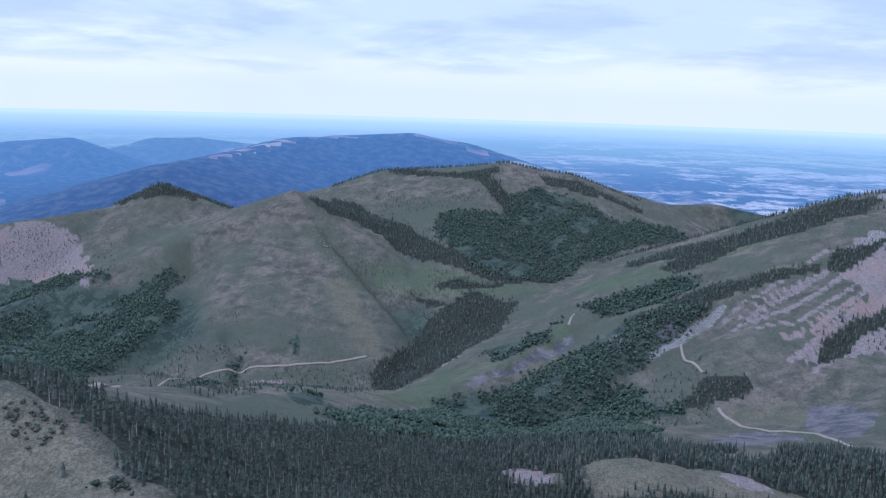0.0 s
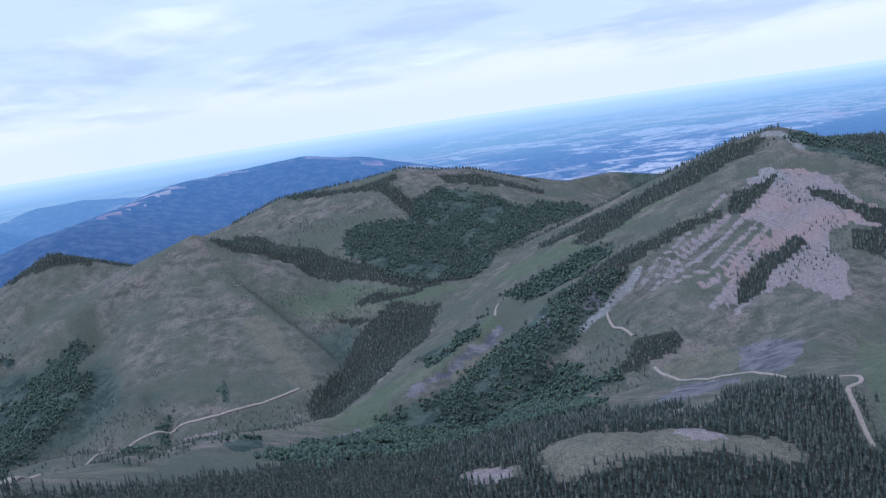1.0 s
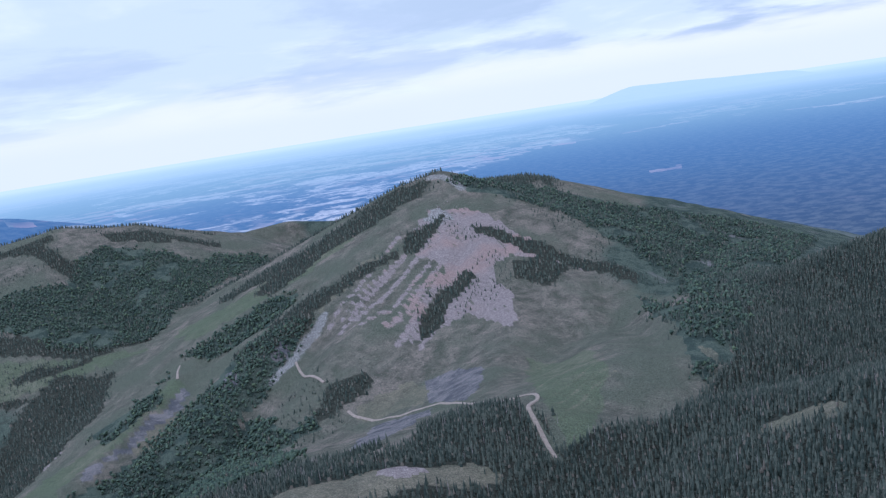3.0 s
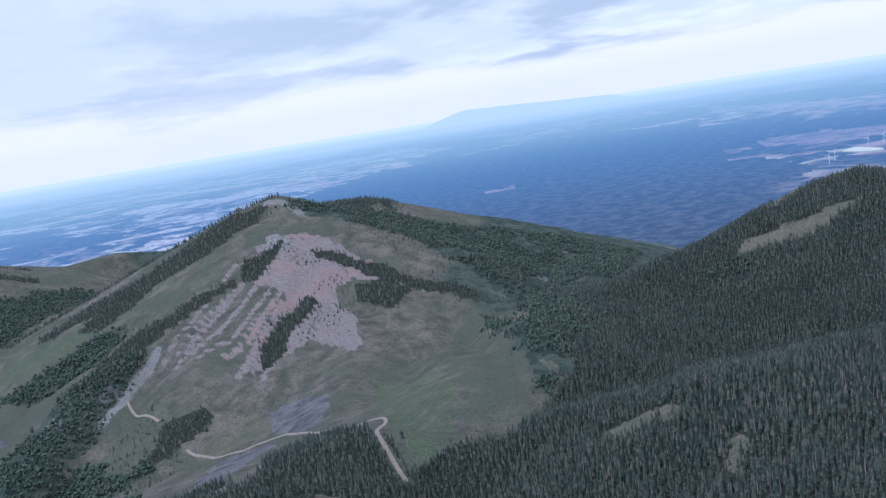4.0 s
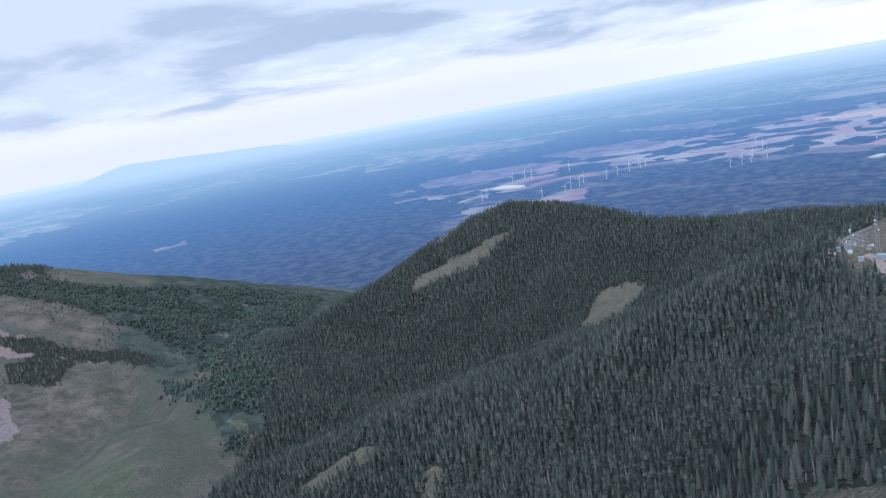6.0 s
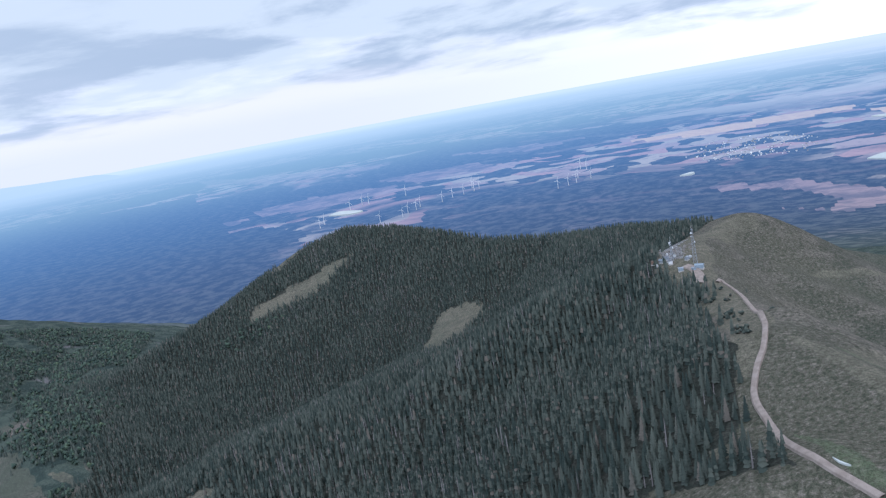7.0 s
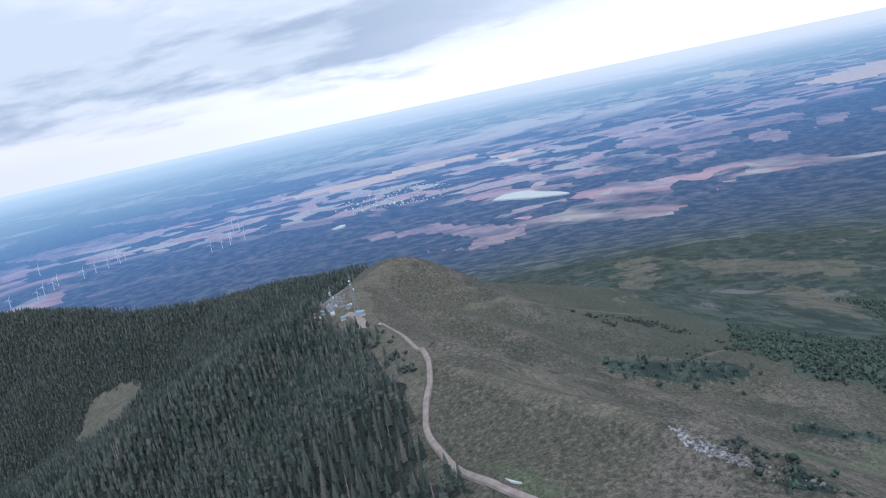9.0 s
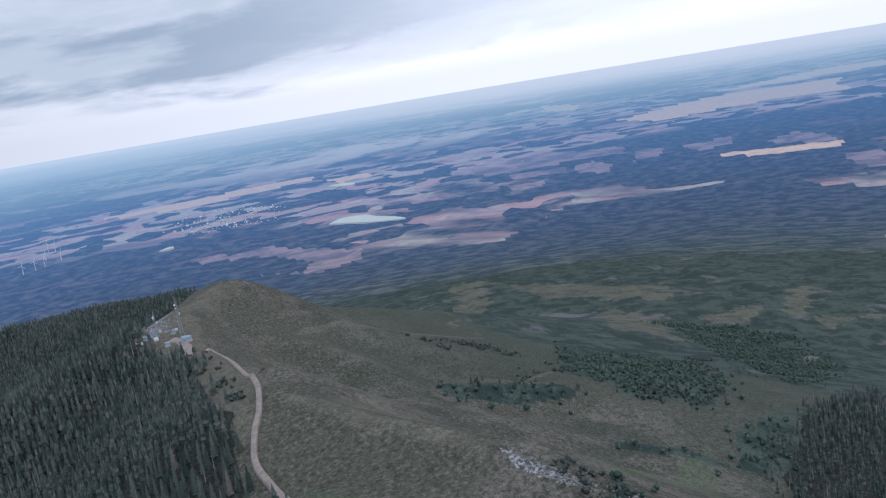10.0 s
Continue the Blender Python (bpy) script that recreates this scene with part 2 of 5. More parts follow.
# far eastern land striped pale: sunlight through the clouds put into its colour
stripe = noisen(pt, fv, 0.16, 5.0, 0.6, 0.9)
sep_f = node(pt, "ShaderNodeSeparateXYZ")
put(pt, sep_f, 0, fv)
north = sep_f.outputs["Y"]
sun_paint = mathn(pt, "MULTIPLY", ramp(pt, stripe, 0.56, 0.62), mathn(pt, "MULTIPLY", ramp(pt, sep_f.outputs["X"], 14.0, 20.0), ramp(pt, sep_f.outputs["Y"], 6.0, -4.0)))
land = mixc(pt, sun_paint, land, (0.95, 0.78, 0.58))
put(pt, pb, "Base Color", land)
# painted haze: the farther the land, the more it glows in a sky-like colour
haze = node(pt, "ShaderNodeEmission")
haze_mix = mathn(pt, "SUBTRACT", 1.0, mathn(pt, "POWER", 2.718, mathn(pt, "MULTIPLY", mathn(pt, "MAXIMUM", mathn(pt, "SUBTRACT", dk, 2.6), 0.0), ramp(pt, mathn(pt, "DIVIDE", north, dk), -0.55, 0.30, -0.066, -0.074))))
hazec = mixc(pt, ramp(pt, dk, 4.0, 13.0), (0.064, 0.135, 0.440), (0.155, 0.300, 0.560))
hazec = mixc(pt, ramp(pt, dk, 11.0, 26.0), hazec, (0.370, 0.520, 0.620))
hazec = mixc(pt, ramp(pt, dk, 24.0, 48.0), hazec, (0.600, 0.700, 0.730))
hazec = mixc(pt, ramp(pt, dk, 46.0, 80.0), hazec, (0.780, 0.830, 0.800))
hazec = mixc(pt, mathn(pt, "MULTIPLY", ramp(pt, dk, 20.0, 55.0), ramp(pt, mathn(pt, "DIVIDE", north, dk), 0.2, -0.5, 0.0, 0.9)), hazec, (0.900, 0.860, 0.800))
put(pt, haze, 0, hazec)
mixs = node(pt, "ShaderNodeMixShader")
put(pt, mixs, 0, haze_mix)
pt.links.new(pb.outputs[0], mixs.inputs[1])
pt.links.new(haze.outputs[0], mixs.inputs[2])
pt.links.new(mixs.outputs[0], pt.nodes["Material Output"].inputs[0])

MAT_ROAD = speckled("gravel_road", (0.25, 0.205, 0.175), (0.36, 0.305, 0.265), 0.25)


def foliage(name, dark, light, odd, by_object=False):
    """Needles or leaves: each tree a little different in tone."""
    m, t, b = mat(name, 0.85, 0.12)
    if by_object:
        rnd = node(t, "ShaderNodeObjectInfo").outputs["Random"]
    else:
        rnd = node(t, "ShaderNodeNewGeometry").outputs["Random Per Island"]
    p = place(t)
    patch = noisen(t, p, 0.012, 3.0, 0.5)
    leaf = noisen(t, p, 1.3, 3.0, 0.6)
    f = mathn(t, "ADD", mathn(t, "MULTIPLY", rnd, 0.5), mathn(t, "ADD", mathn(t, "MULTIPLY", patch, 0.35), mathn(t, "MULTIPLY", leaf, 0.25)))
    col = mixc(t, ramp(t, f, 0.25, 0.85), dark, light)
    col = mixc(t, ramp(t, rnd, 0.93, 0.98, 0.0, 0.8), col, odd)
    put(t, b, "Base Color", col)
    bump(t, b, leaf, 0.5, 0.4)
    return m


MAT_NEEDLE = foliage("spruce_needles", (0.034, 0.048, 0.042), (0.106, 0.120, 0.098), (0.160, 0.138, 0.116))
MAT_NEEDLE_ONE = foliage("spruce_needles_single", (0.034, 0.048, 0.042), (0.106, 0.120, 0.098), (0.160, 0.138, 0.116), True)
MAT_LEAF = foliage("aspen_leaves", (0.046, 0.070, 0.058), (0.104, 0.142, 0.100), (0.116, 0.154, 0.090))
MAT_DEAD = speckled("dead_grey_wood", (0.15, 0.138, 0.132), (0.28, 0.258, 0.25), 0.3)
MAT_BARK = speckled("bark", (0.07, 0.055, 0.045), (0.13, 0.105, 0.085), 1.5)


# ---- terrain: crest lines (x, y, height), slope to the left and right of each, roundness of the top ----
RIDGES = {
    "station_ridge": ([(1038, 23, -224), (948, 59, -217), (846, 90, -217), (753, 72, -219), (642, 50, -205), (520, 40, -191), (483, 50, -207), (407, 42, -205), (361, 29, -193)], 0.70, 0.42, 18),
    "far_hill": ([(1038, 23, -224), (1215, 108, -259), (1407, 196, -291), (1544, 292, -318), (1662, 470, -331), (1730, 617, -309), (1778, 732, -295), (1784, 827, -286), (1744, 909, -304), (1633, 973, -350), (1516, 1034, -386), (1390, 1097, -414), (1249, 1117, -431)], 0.45, 0.75, 30),
    "forest_spur": ([(836, 106, -213), (740, 195, -226), (686, 264, -245), (676, 335, -266), (695, 435, -303), (712, 587, -361), (669, 659, -381), (561, 734, -402), (538, 738, -381), (492, 816, -368), (403, 829, -368), (305, 813, -368)], 0.45, 0.4, 25),
    "knoll": ([(430, 814, -368), (371, 749, -365), (289, 746, -350), (137, 776, -352), (199, 751, -340), (97, 754, -352), (20, 724, -357)], 0.4, 0.35, 30),
    "near_ridge": ([(-323, 511, -174), (-252, 457, -168), (-214, 438, -175), (-171, 394, -185), (-124, 354, -186)], 0.5, 0.5, 15),
    "west_spur": ([(-270, 490, -182), (-254, 575, -225), (-233, 696, -286), (-162, 849, -363), (-44, 951, -413), (95, 974, -427), (258, 934, -400)], 0.35, 0.4, 25),
    "red_front": ([(1194, 2192, -215), (1105, 2007, -296), (1086, 1857, -357), (1018, 1685, -409), (912, 1452, -461), (737, 1278, -479), (613, 1034, -444)], 0.42, 0.42, 25),
    "red_west": ([(1195, 2192, -210), (1104, 2244, -227), (1004, 2328, -292), (897, 2407, -349), (738, 2514, -422), (605, 2601, -489), (440, 2659, -570), (324, 2698, -611)], 0.5, 0.4, 20),
    "red_spur": ([(1101, 2009, -300), (930, 2050, -376), (786, 2080, -421), (616, 2089, -499), (479, 2062, -541), (326, 1990, -532), (184, 1840, -573), (61, 1733, -602), (-72, 1660, -626)], 0.5, 0.38, 12),
    "red_east": ([(1195, 2192, -210), (1391, 2275, -265), (1577, 2332, -282), (1698, 2296, -355), (1781, 2140, -492), (1741, 1872, -600)], 0.4, 0.35, 30),
    "red_shoulder": ([(1163, 1801, -394), (1191, 1587, -422), (1164, 1397, -469), (1093, 1162, -515)], 0.35, 0.35, 40),
    "pyramid": ([(-506, 2925, -337), (-439, 2824, -410), (-365, 2666, -505), (-296, 2506, -570), (-212, 2311, -639), (-114, 2056, -738)], 0.70, 0.35, 3),
    "pyramid_left": ([(-506, 2925, -337), (-682, 2984, -404), (-772, 3063, -431), (-936, 3129, -379), (-1047, 3151, -346), (-1223, 3130, -434), (-1379, 3006, -458), (-1518, 2879, -472), (-1745, 2625, -484)], 0.60, 0.45, 14),
    "pyramid_face": ([(-546, 2905, -360), (-681, 2654, -516), (-751, 2460, -585), (-814, 2203, -654), (-880, 1991, -705)], 0.3, 0.95, 8),
    "pyramid_middle": ([(-525, 2900, -352), (-530, 2660, -520), (-533, 2483, -590), (-523, 2257, -664), (-507, 2023, -730)], 0.3, 0.3, 20),
    "pyramid_right": ([(-506, 2925, -337), (-359, 2988, -413), (-197, 2993, -483), (-32, 2939, -536), (148, 2874, -589), (299, 2784, -621), (433, 2675, -566)], 0.42, 0.62, 8),
    "mound": ([(-438, 3440, -374), (-212, 3518, -302), (46, 3476, -279), (258, 3419, -252), (501, 3389, -290), (778, 3276, -374)], 0.45, 0.36, 60),
    "mound_front": ([(-169, 3208, -402), (24, 3323, -316), (257, 3398, -264)], 0.4, 0.4, 60),
    "mound_right": ([(501, 3389, -290), (985, 3633, -426), (1180, 3628, -419), (1338, 3517, -439)], 0.3, 0.3, 60),
    "grass_one": ([(1076, 20, -231), (1168, -65, -296), (1237, -172, -365), (1287, -312, -439), (1362, -485, -523), (1414, -678, -601)], 0.85, 0.36, 10),
    "grass_two": ([(892, 14, -231), (948, -45, -275), (989, -144, -326), (1024, -265, -379), (1057, -402, -445)], 0.85, 0.38, 9),
    "grass_three": ([(552, 27, -188), (590, -14, -218), (640, -70, -257), (689, -141, -307), (725, -233, -355), (751, -368, -404)], 0.80, 0.36, 9),
    "rock_rib": ([(501, 37, -185), (432, 1, -186), (355, -39, -183), (328, -52, -189), (312, -63, -197)], 0.7, 0.42, 10),
    "south_hill": ([(706, -775, -468), (701, -583, -433), (709, -505, -418), (703, -431, -412), (674, -374, -416)], 0.4, 0.4, 30),
    "east_floor": ([(567, 869, -395), (880, 947, -407), (1148, 1111, -425), (1569, 1396, -467), (2123, 1822, -547)], 0.42, 0.42, 90),
    "mesa": ([(-2890, 9006, -750), (-2564, 10662, -700), (-2128, 11784, -574), (-1415, 12396, -539), (-498, 12469, -482), (151, 12473, -586), (868, 11930, -800)], 0.3, 0.3, 200),
    "far_mesa": ([(-7792, 13930, -935), (-7207, 14246, -868), (-6504, 14583, -815), (-5985, 14256, -918)], 0.4, 0.4, 150),
    "far_table": ([(-6279, 16828, -994), (-5779, 17013, -853), (-5056, 17242, -841), (-3976, 17517, -959)], 0.4, 0.4, 150),
    "far_range": ([(39900, 44843, -900), (40584, 44221, -560), (41862, 43010, -640), (43049, 41827, -700), (44627, 40139, -840), (47038, 37281, -1000)], 0.3, 0.3, 300),
    "west_floor": ([(-8, 1568, -625), (-310, 1639, -644), (-628, 1716, -645), (-1009, 1947, -654), (-1459, 2157, -672)], 0.4, 0.4, 160),
    "south_floor": ([(568, -293, -347), (921, -462, -460), (1239, -687, -563), (1723, -861, -631), (2355, -706, -638)], 0.35, 0.35, 150),
    "under_ridge": ([(361, 29, -193), (200, -110, -190), (-60, -100, -185), (-150, 150, -190), (-124, 354, -186)], 0.5, 0.5, 20),
}
# gullies cut into the slopes: line, depth, half width
CARVES = [
    ([(612, 1790), (530, 1715), (442, 1664), (321, 1602), (209, 1580), (91, 1213)], 42, 55),
    ([(516, 1785), (442, 1736), (361, 1650)], 18, 25),
    ([(-785, 2707), (-725, 2406), (-720, 2205), (-767, 2056), (-819, 1934)], 38, 60),
    ([(-561, 2176), (-496, 2060), (-480, 1915), (-221, 800)], 14, 18),
    ([(-143, 2774), (-24, 2546), (-49, 2247), (-108, 1946)], 20, 45),
    ([(1190, 1624), (1153, 1435), (839, 944)], 16, 40),
    ([(253, 3098), (319, 2884), (366, 2613)], 30, 70),
    ([(997, 1778), (883, 1674), (760, 1574)], 12, 25),
    ([(892, 1874), (744, 1773), (626, 1711)], 10, 22),
    ([(710, 2042), (547, 2046), (417, 2029)], 18, 35),
    ([(1618, 666), (1465, 718), (1316, 780)], 14, 45),
    ([(1489, 406), (888, 360), (661, 372)], 22, 60),
    ([(857, -2), (601, -55), (571, -166)], 14, 40),
    ([(948, 19), (918, -105), (690, -173)], 12, 40),
]


def hash2(ix, iy, seed):
    h = (ix.astype(np.int64) * 374761393 + iy.astype(np.int64) * 668265263 + seed * 144269) & 0xFFFFFFFF
    h = ((h ^ (h >> 13)) * 1274126177) & 0xFFFFFFFF
    return ((h ^ (h >> 16)) & 0xFFFF) / 65535.0


def vnoise(x, y, seed=0):
    ix, iy = np.floor(x), np.floor(y)
    fx, fy = x - ix, y - iy
    fx, fy = fx * fx * (3 - 2 * fx), fy * fy * (3 - 2 * fy)
    a, b = hash2(ix, iy, seed), hash2(ix + 1, iy, seed)
    c, d = hash2(ix, iy + 1, seed), hash2(ix + 1, iy + 1, seed)
    return (a + (b - a) * fx) * (1 - fy) + (c + (d - c) * fx) * fy


def fbm(x, y, size, octaves=4, seed=0):
    """Value noise about zero, from -0.5 to 0.5 or so."""
    total, amp, s = 0.0, 0.5, 1.0 / size
    for k in range(octaves):
        total = total + amp * (vnoise(x * s + 17.3 * k, y * s - 9.1 * k, seed + k) - 0.5)
        amp, s = amp * 0.5, s * 2.03
    return total * 2 / (2 - 0.5 ** (octaves - 1))


def ridge_height(x, y, ridge):
    """Height of one ridge's own surface at (x, y), and the distance from its crest."""
    pts, left, right, soft = ridge
    best = np.full(x.shape, -1e9)
    near = np.full(x.shape, 1e9)
    for (x0, y0, z0), (x1, y1, z1) in zip(pts, pts[1:]):
        dx, dy = x1 - x0, y1 - y0
        ll = dx * dx + dy * dy
        u = np.clip(((x - x0) * dx + (y - y0) * dy) / ll, 0, 1)
        ex, ey = x - (x0 + u * dx), y - (y0 + u * dy)
        d = np.sqrt(ex * ex + ey * ey)
        side = (dx * ey - dy * ex) / math.sqrt(ll)
        s = np.where(side > 0, left, right) if left != right else left
        if left != right:
            s = right + (left - right) / (1 + np.exp(-np.clip(side / (soft + 1), -30, 30)))
        z = z0 + u * (z1 - z0) - s * (np.sqrt(d * d + soft * soft) - soft)
        best = np.maximum(best, z)
        near = np.minimum(near, d)
    return best, near


def ground_height(x, y):
    """The height of the ground at true places x, y (metres), which may lie tens of kilometres away."""
    x, y = np.asarray(x, float), np.asarray(y, float)
    r2 = (x - 1300) ** 2 + (y + 300) ** 2
    z = -1310 + 740 * np.exp(-r2 / 3300.0 ** 2) - (x * x + y * y) / 1.45e7 + (16 + 44 * np.exp(-r2 / 4.0e7)) * fbm(x, y, 1500, 3, 5) * np.clip(np.sqrt(r2) / 3000, 0, 1)
    crest = np.full(x.shape, 1e9)
    k = 9.0
    acc = np.exp(np.clip((z - z) / k, -50, 50))
    top = z.copy()
    layers = [z]
    for name, ridge in RIDGES.items():
        h, d = ridge_height(x, y, ridge)
        layers.append(h)
        crest = np.minimum(crest, d)
        top = np.maximum(top, h)
    acc = sum(np.exp(np.maximum((h - top) / k, -40)) for h in layers)
    z = top + k * np.log(acc) * 0.8
    for line, depth, width in CARVES:
        best = np.full(x.shape, 1e9)
        for a, b in zip(line, line[1:]):
            dx, dy = b[0] - a[0], b[1] - a[1]
            u = np.clip(((x - a[0]) * dx + (y - a[1]) * dy) / (dx * dx + dy * dy), 0, 1)
            best = np.minimum(best, np.hypot(x - a[0] - u * dx, y - a[1] - u * dy))
        z = z - depth * np.exp(-(best / width) ** 2)
    rough = np.clip(crest / 260.0, 0.05, 0.55)
    gully = np.abs(fbm(x, y, 210, 4, 15)) * 2
    z = z + rough * (30 * fbm(x, y, 300, 4, 11) + 26 * gully - 8 + 11 * fbm(x, y, 42, 4, 23))
    return z


CENTRE = (16.0, 62.0, -22.0)


def compress(x, y, z):
    """Draws what lies beyond three and a half kilometres nearer, along its line of sight, so that the whole country fits."""
    dx, dy, dz = x - CENTRE[0], y - CENTRE[1], z - CENTRE[2]
    d = np.sqrt(dx * dx + dy * dy)
    near = np.where(d < 3500, d, 3500 + 1330 * (1 - np.exp(-(d - 3500) / 5200.0)))
    s = near / np.maximum(d, 1)
    return CENTRE[0] + dx * s, CENTRE[1] + dy * s, CENTRE[2] + dz * s


# plan outlines of the covers, woods and roads (x, y in metres)
COVERS = {
    "scree": [
        [(1055, 2015), (1113, 1955), (1145, 1875), (1145, 1783), (1166, 1620), (1092, 1609), (1074, 1691), (989, 1664), (961, 1525), (863, 1413), (874, 1509), (858, 1569), (794, 1561), (708, 1553), (774, 1616), (862, 1663), (930, 1740), (905, 1850), (953, 1949)],
        [(-1502, 2847), (-1423, 2925), (-1346, 2975), (-1269, 2932), (-1091, 2615), (-1070, 2497), (-1244, 2690), (-1315, 2682), (-1406, 2646)],
        [(66, 752), (76, 766), (121, 750), (119, 735), (73, 732)],
        [(307, 788), (325, 759), (330, 734), (297, 728), (281, 756)],
    ],
    "tan": [
        [(-246, 448), (-218, 440), (-181, 404), (-127, 351), (-211, 376)],
        [(135, 755), (165, 773), (247, 784), (280, 747), (302, 731), (227, 712), (145, 715)],
        [(189, 758), (283, 791), (318, 757), (374, 745), (391, 721), (381, 705), (303, 716), (216, 714), (172, 740)],
        [(1075, 102), (947, 65), (812, 65), (718, 50), (515, 36), (487, 40), (466, 55), (495, 61), (546, 62), (725, 75), (796, 106), (1038, 124)],
        [(354, 68), (350, 57), (342, 44), (340, 44)],
        [(638, 1867), (812, 1936), (877, 1934), (810, 1900), (691, 1848), (622, 1838)],
        [(544, 1462), (646, 1445), (667, 1392), (595, 1299), (546, 1393), (519, 1422)],
        [(176, 1807), (262, 1863), (308, 1838), (215, 1702), (178, 1768)],
        [(873, 919), (876, 888), (841, 858), (843, 880)],
        [(2405, -688), (2373, -785), (2002, -621), (1052, -245)],
        [(2262, -793), (2219, -898), (1824, -1070), (1669, -952), (1974, -783)],
        [(1730, -810), (1524, -855), (1204, -639), (1283, -593)],
        [(1649, -1263), (1570, -1290), (1402, -1120), (1429, -1074)],
        [(1379, -1100), (1353, -1217), (1312, -1174), (1318, -1057)],
        [(1511, -887), (1513, -1072), (1415, -999), (1452, -885)],
    ],
    "shale": [
        [(677, 1427), (732, 1376), (715, 1285), (652, 1189), (592, 1131), (602, 1287)],
        [(340, 981), (511, 1339), (556, 1291), (575, 1217), (446, 1009), (359, 942)],
        [(71, 1728), (108, 1752), (177, 1810), (255, 1883), (311, 1941), (330, 1924), (300, 1864), (229, 1830), (155, 1764), (79, 1712)],
        [(513, 1844), (545, 1824), (524, 1788), (492, 1799)],
        [(406, 1864), (415, 1790), (384, 1739), (384, 1811)],
        [(-1103, 2052), (-1060, 2082), (-1041, 2012), (-1079, 2004)],
        [(-92, 1331), (-33, 1663), (-2, 1399), (-62, 1302)],
    ],
    "lush": [
        [(-103, 1869), (40, 1879), (212, 1903), (317, 2001), (331, 1955), (166, 1814), (38, 1728), (-99, 1319)],
        [(-243, 2623), (-27, 2649), (216, 2493), (383, 2464), (212, 2432), (12, 2457), (-126, 2488)],
        [(417, 2448), (588, 2289), (787, 2203), (922, 2176), (961, 2133), (802, 2117), (595, 2134), (409, 2226)],
        [(813, 1303), (840, 1139), (709, 923), (517, 730), (489, 733), (534, 833)],
        [(491, 14), (443, -45), (411, -118), (515, -241), (394, -164), (352, -88), (408, -33)],
        [(372, -160), (398, -200), (368, -185), (349, -161), (351, -147)],
        [(399, 41), (362, 33), (339, 22), (340, 13), (372, 27)],
    ],
    "rock": [
        [(357, -38), (349, -44), (332, -49), (313, -53), (321, -46), (339, -39)],
        [(1049, 2006), (1089, 1985), (1079, 1929), (1013, 1907), (1013, 1976)],
        [(1096, 123), (1067, 91), (822, 89), (811, 106)],
    ],
}
STRIPS = {
    "scree": [
        ([(920, 1960), (730, 1833), (627, 1798)], 5),
        ([(925, 1895), (755, 1800), (634, 1736)], 6),
        ([(925, 1845), (757, 1752), (679, 1742)], 7),
        ([(905, 1785), (753, 1696), (670, 1693)], 6),
        ([(904, 1748), (772, 1655), (705, 1635)], 7),
        ([(898, 1715), (762, 1618), (693, 1570)], 8),
        ([(858, 1569), (776, 1568), (721, 1531)], 6),
        ([(870, 1870), (740, 1815), (650, 1775)], 3),
        ([(850, 1800), (740, 1740), (660, 1715)], 3),
        ([(840, 1720), (740, 1660), (690, 1655)], 3),
        ([(1049, 1807), (1128, 1690), (1186, 1564)], 7),
        ([(151, 2211), (42, 1996), (-13, 1979)], 4),
        ([(-468, 1970), (-375, 1985)], 8),
    ],
    "rock": [
        ([(644, 1837), (594, 1812), (532, 1768), (466, 1736)], 9),
        ([(1152, 2183), (1178, 2152), (1182, 2058)], 12),
    ],
    "tan": [
        ([(-293, 2442), (-230, 2290), (-150, 2120)], 12),
        ([(-291, 1057), (-185, 1255), (-103, 1869)], 25),
        ([(-248, 646), (-214, 721)], 20),
        ([(-293, 2442), (-184, 2176)], 30),
        ([(491, -7), (447, -34)], 14),
        ([(411, -121), (402, -147)], 6),
        ([(1014, 23), (993, 42), (955, 58)], 16),
        ([(900, 5), (948, -45), (989, -144), (1024, -265)], 5),
        ([(600, -25), (640, -70), (689, -141), (725, -233)], 4),
        ([(1100, -10), (1168, -65), (1237, -172)], 5),
        ([(480, 20), (432, 1), (370, -30)], 5),
        ([(486, -15), (470, -29)], 6),
        ([(491, 28), (456, 14), (416, 0)], 3),
        ([(580, -187), (562, -199)], 3),
    ],
}
ROADS = {
    "ridge_road": ([(751, 62), (777, 58), (651, 46), (540, 41), (505, 43), (486, 46), (476, 50), (463, 53), (443, 56), (421, 52), (376, 45), (354, 37), (340, 27), (328, 19)], 6.5),
    "mine_road": ([(521, 1459), (522, 1428), (544, 1388), (556, 1313), (588, 1285), (596, 1215), (586, 1147), (551, 1016), (557, 944), (577, 941), (578, 906), (531, 851), (499, 818), (487, 784), (476, 754), (467, 724)], 6.5),
    "trail": ([(528, 1584), (522, 1639), (530, 1740), (534, 1761)], 5.5),
    "path": ([(-225, 510), (-645, 1801), (-593, 1991), (-559, 2020), (-471, 2040), (-344, 2046), (-248, 2086), (-178, 2120)], 6),
    "bend_path": ([(323, 1979), (341, 2076), (357, 2103)], 6),
    "station_track": ([(749, 78), (773, 75), (794, 80), (803, 89)], 6),
}
TERRACES = [
    [(659, 1171), (782, 1226), (875, 1236), (841, 1126)],
    [(642, 1109), (745, 1138), (765, 1073), (821, 1080)],
    [(612, 959), (733, 1046), (790, 1041)],
    [(572, 876), (651, 922), (764, 1003)],
    [(555, 835), (645, 897), (723, 930)],
    [(542, 801), (637, 871), (707, 904)],
]
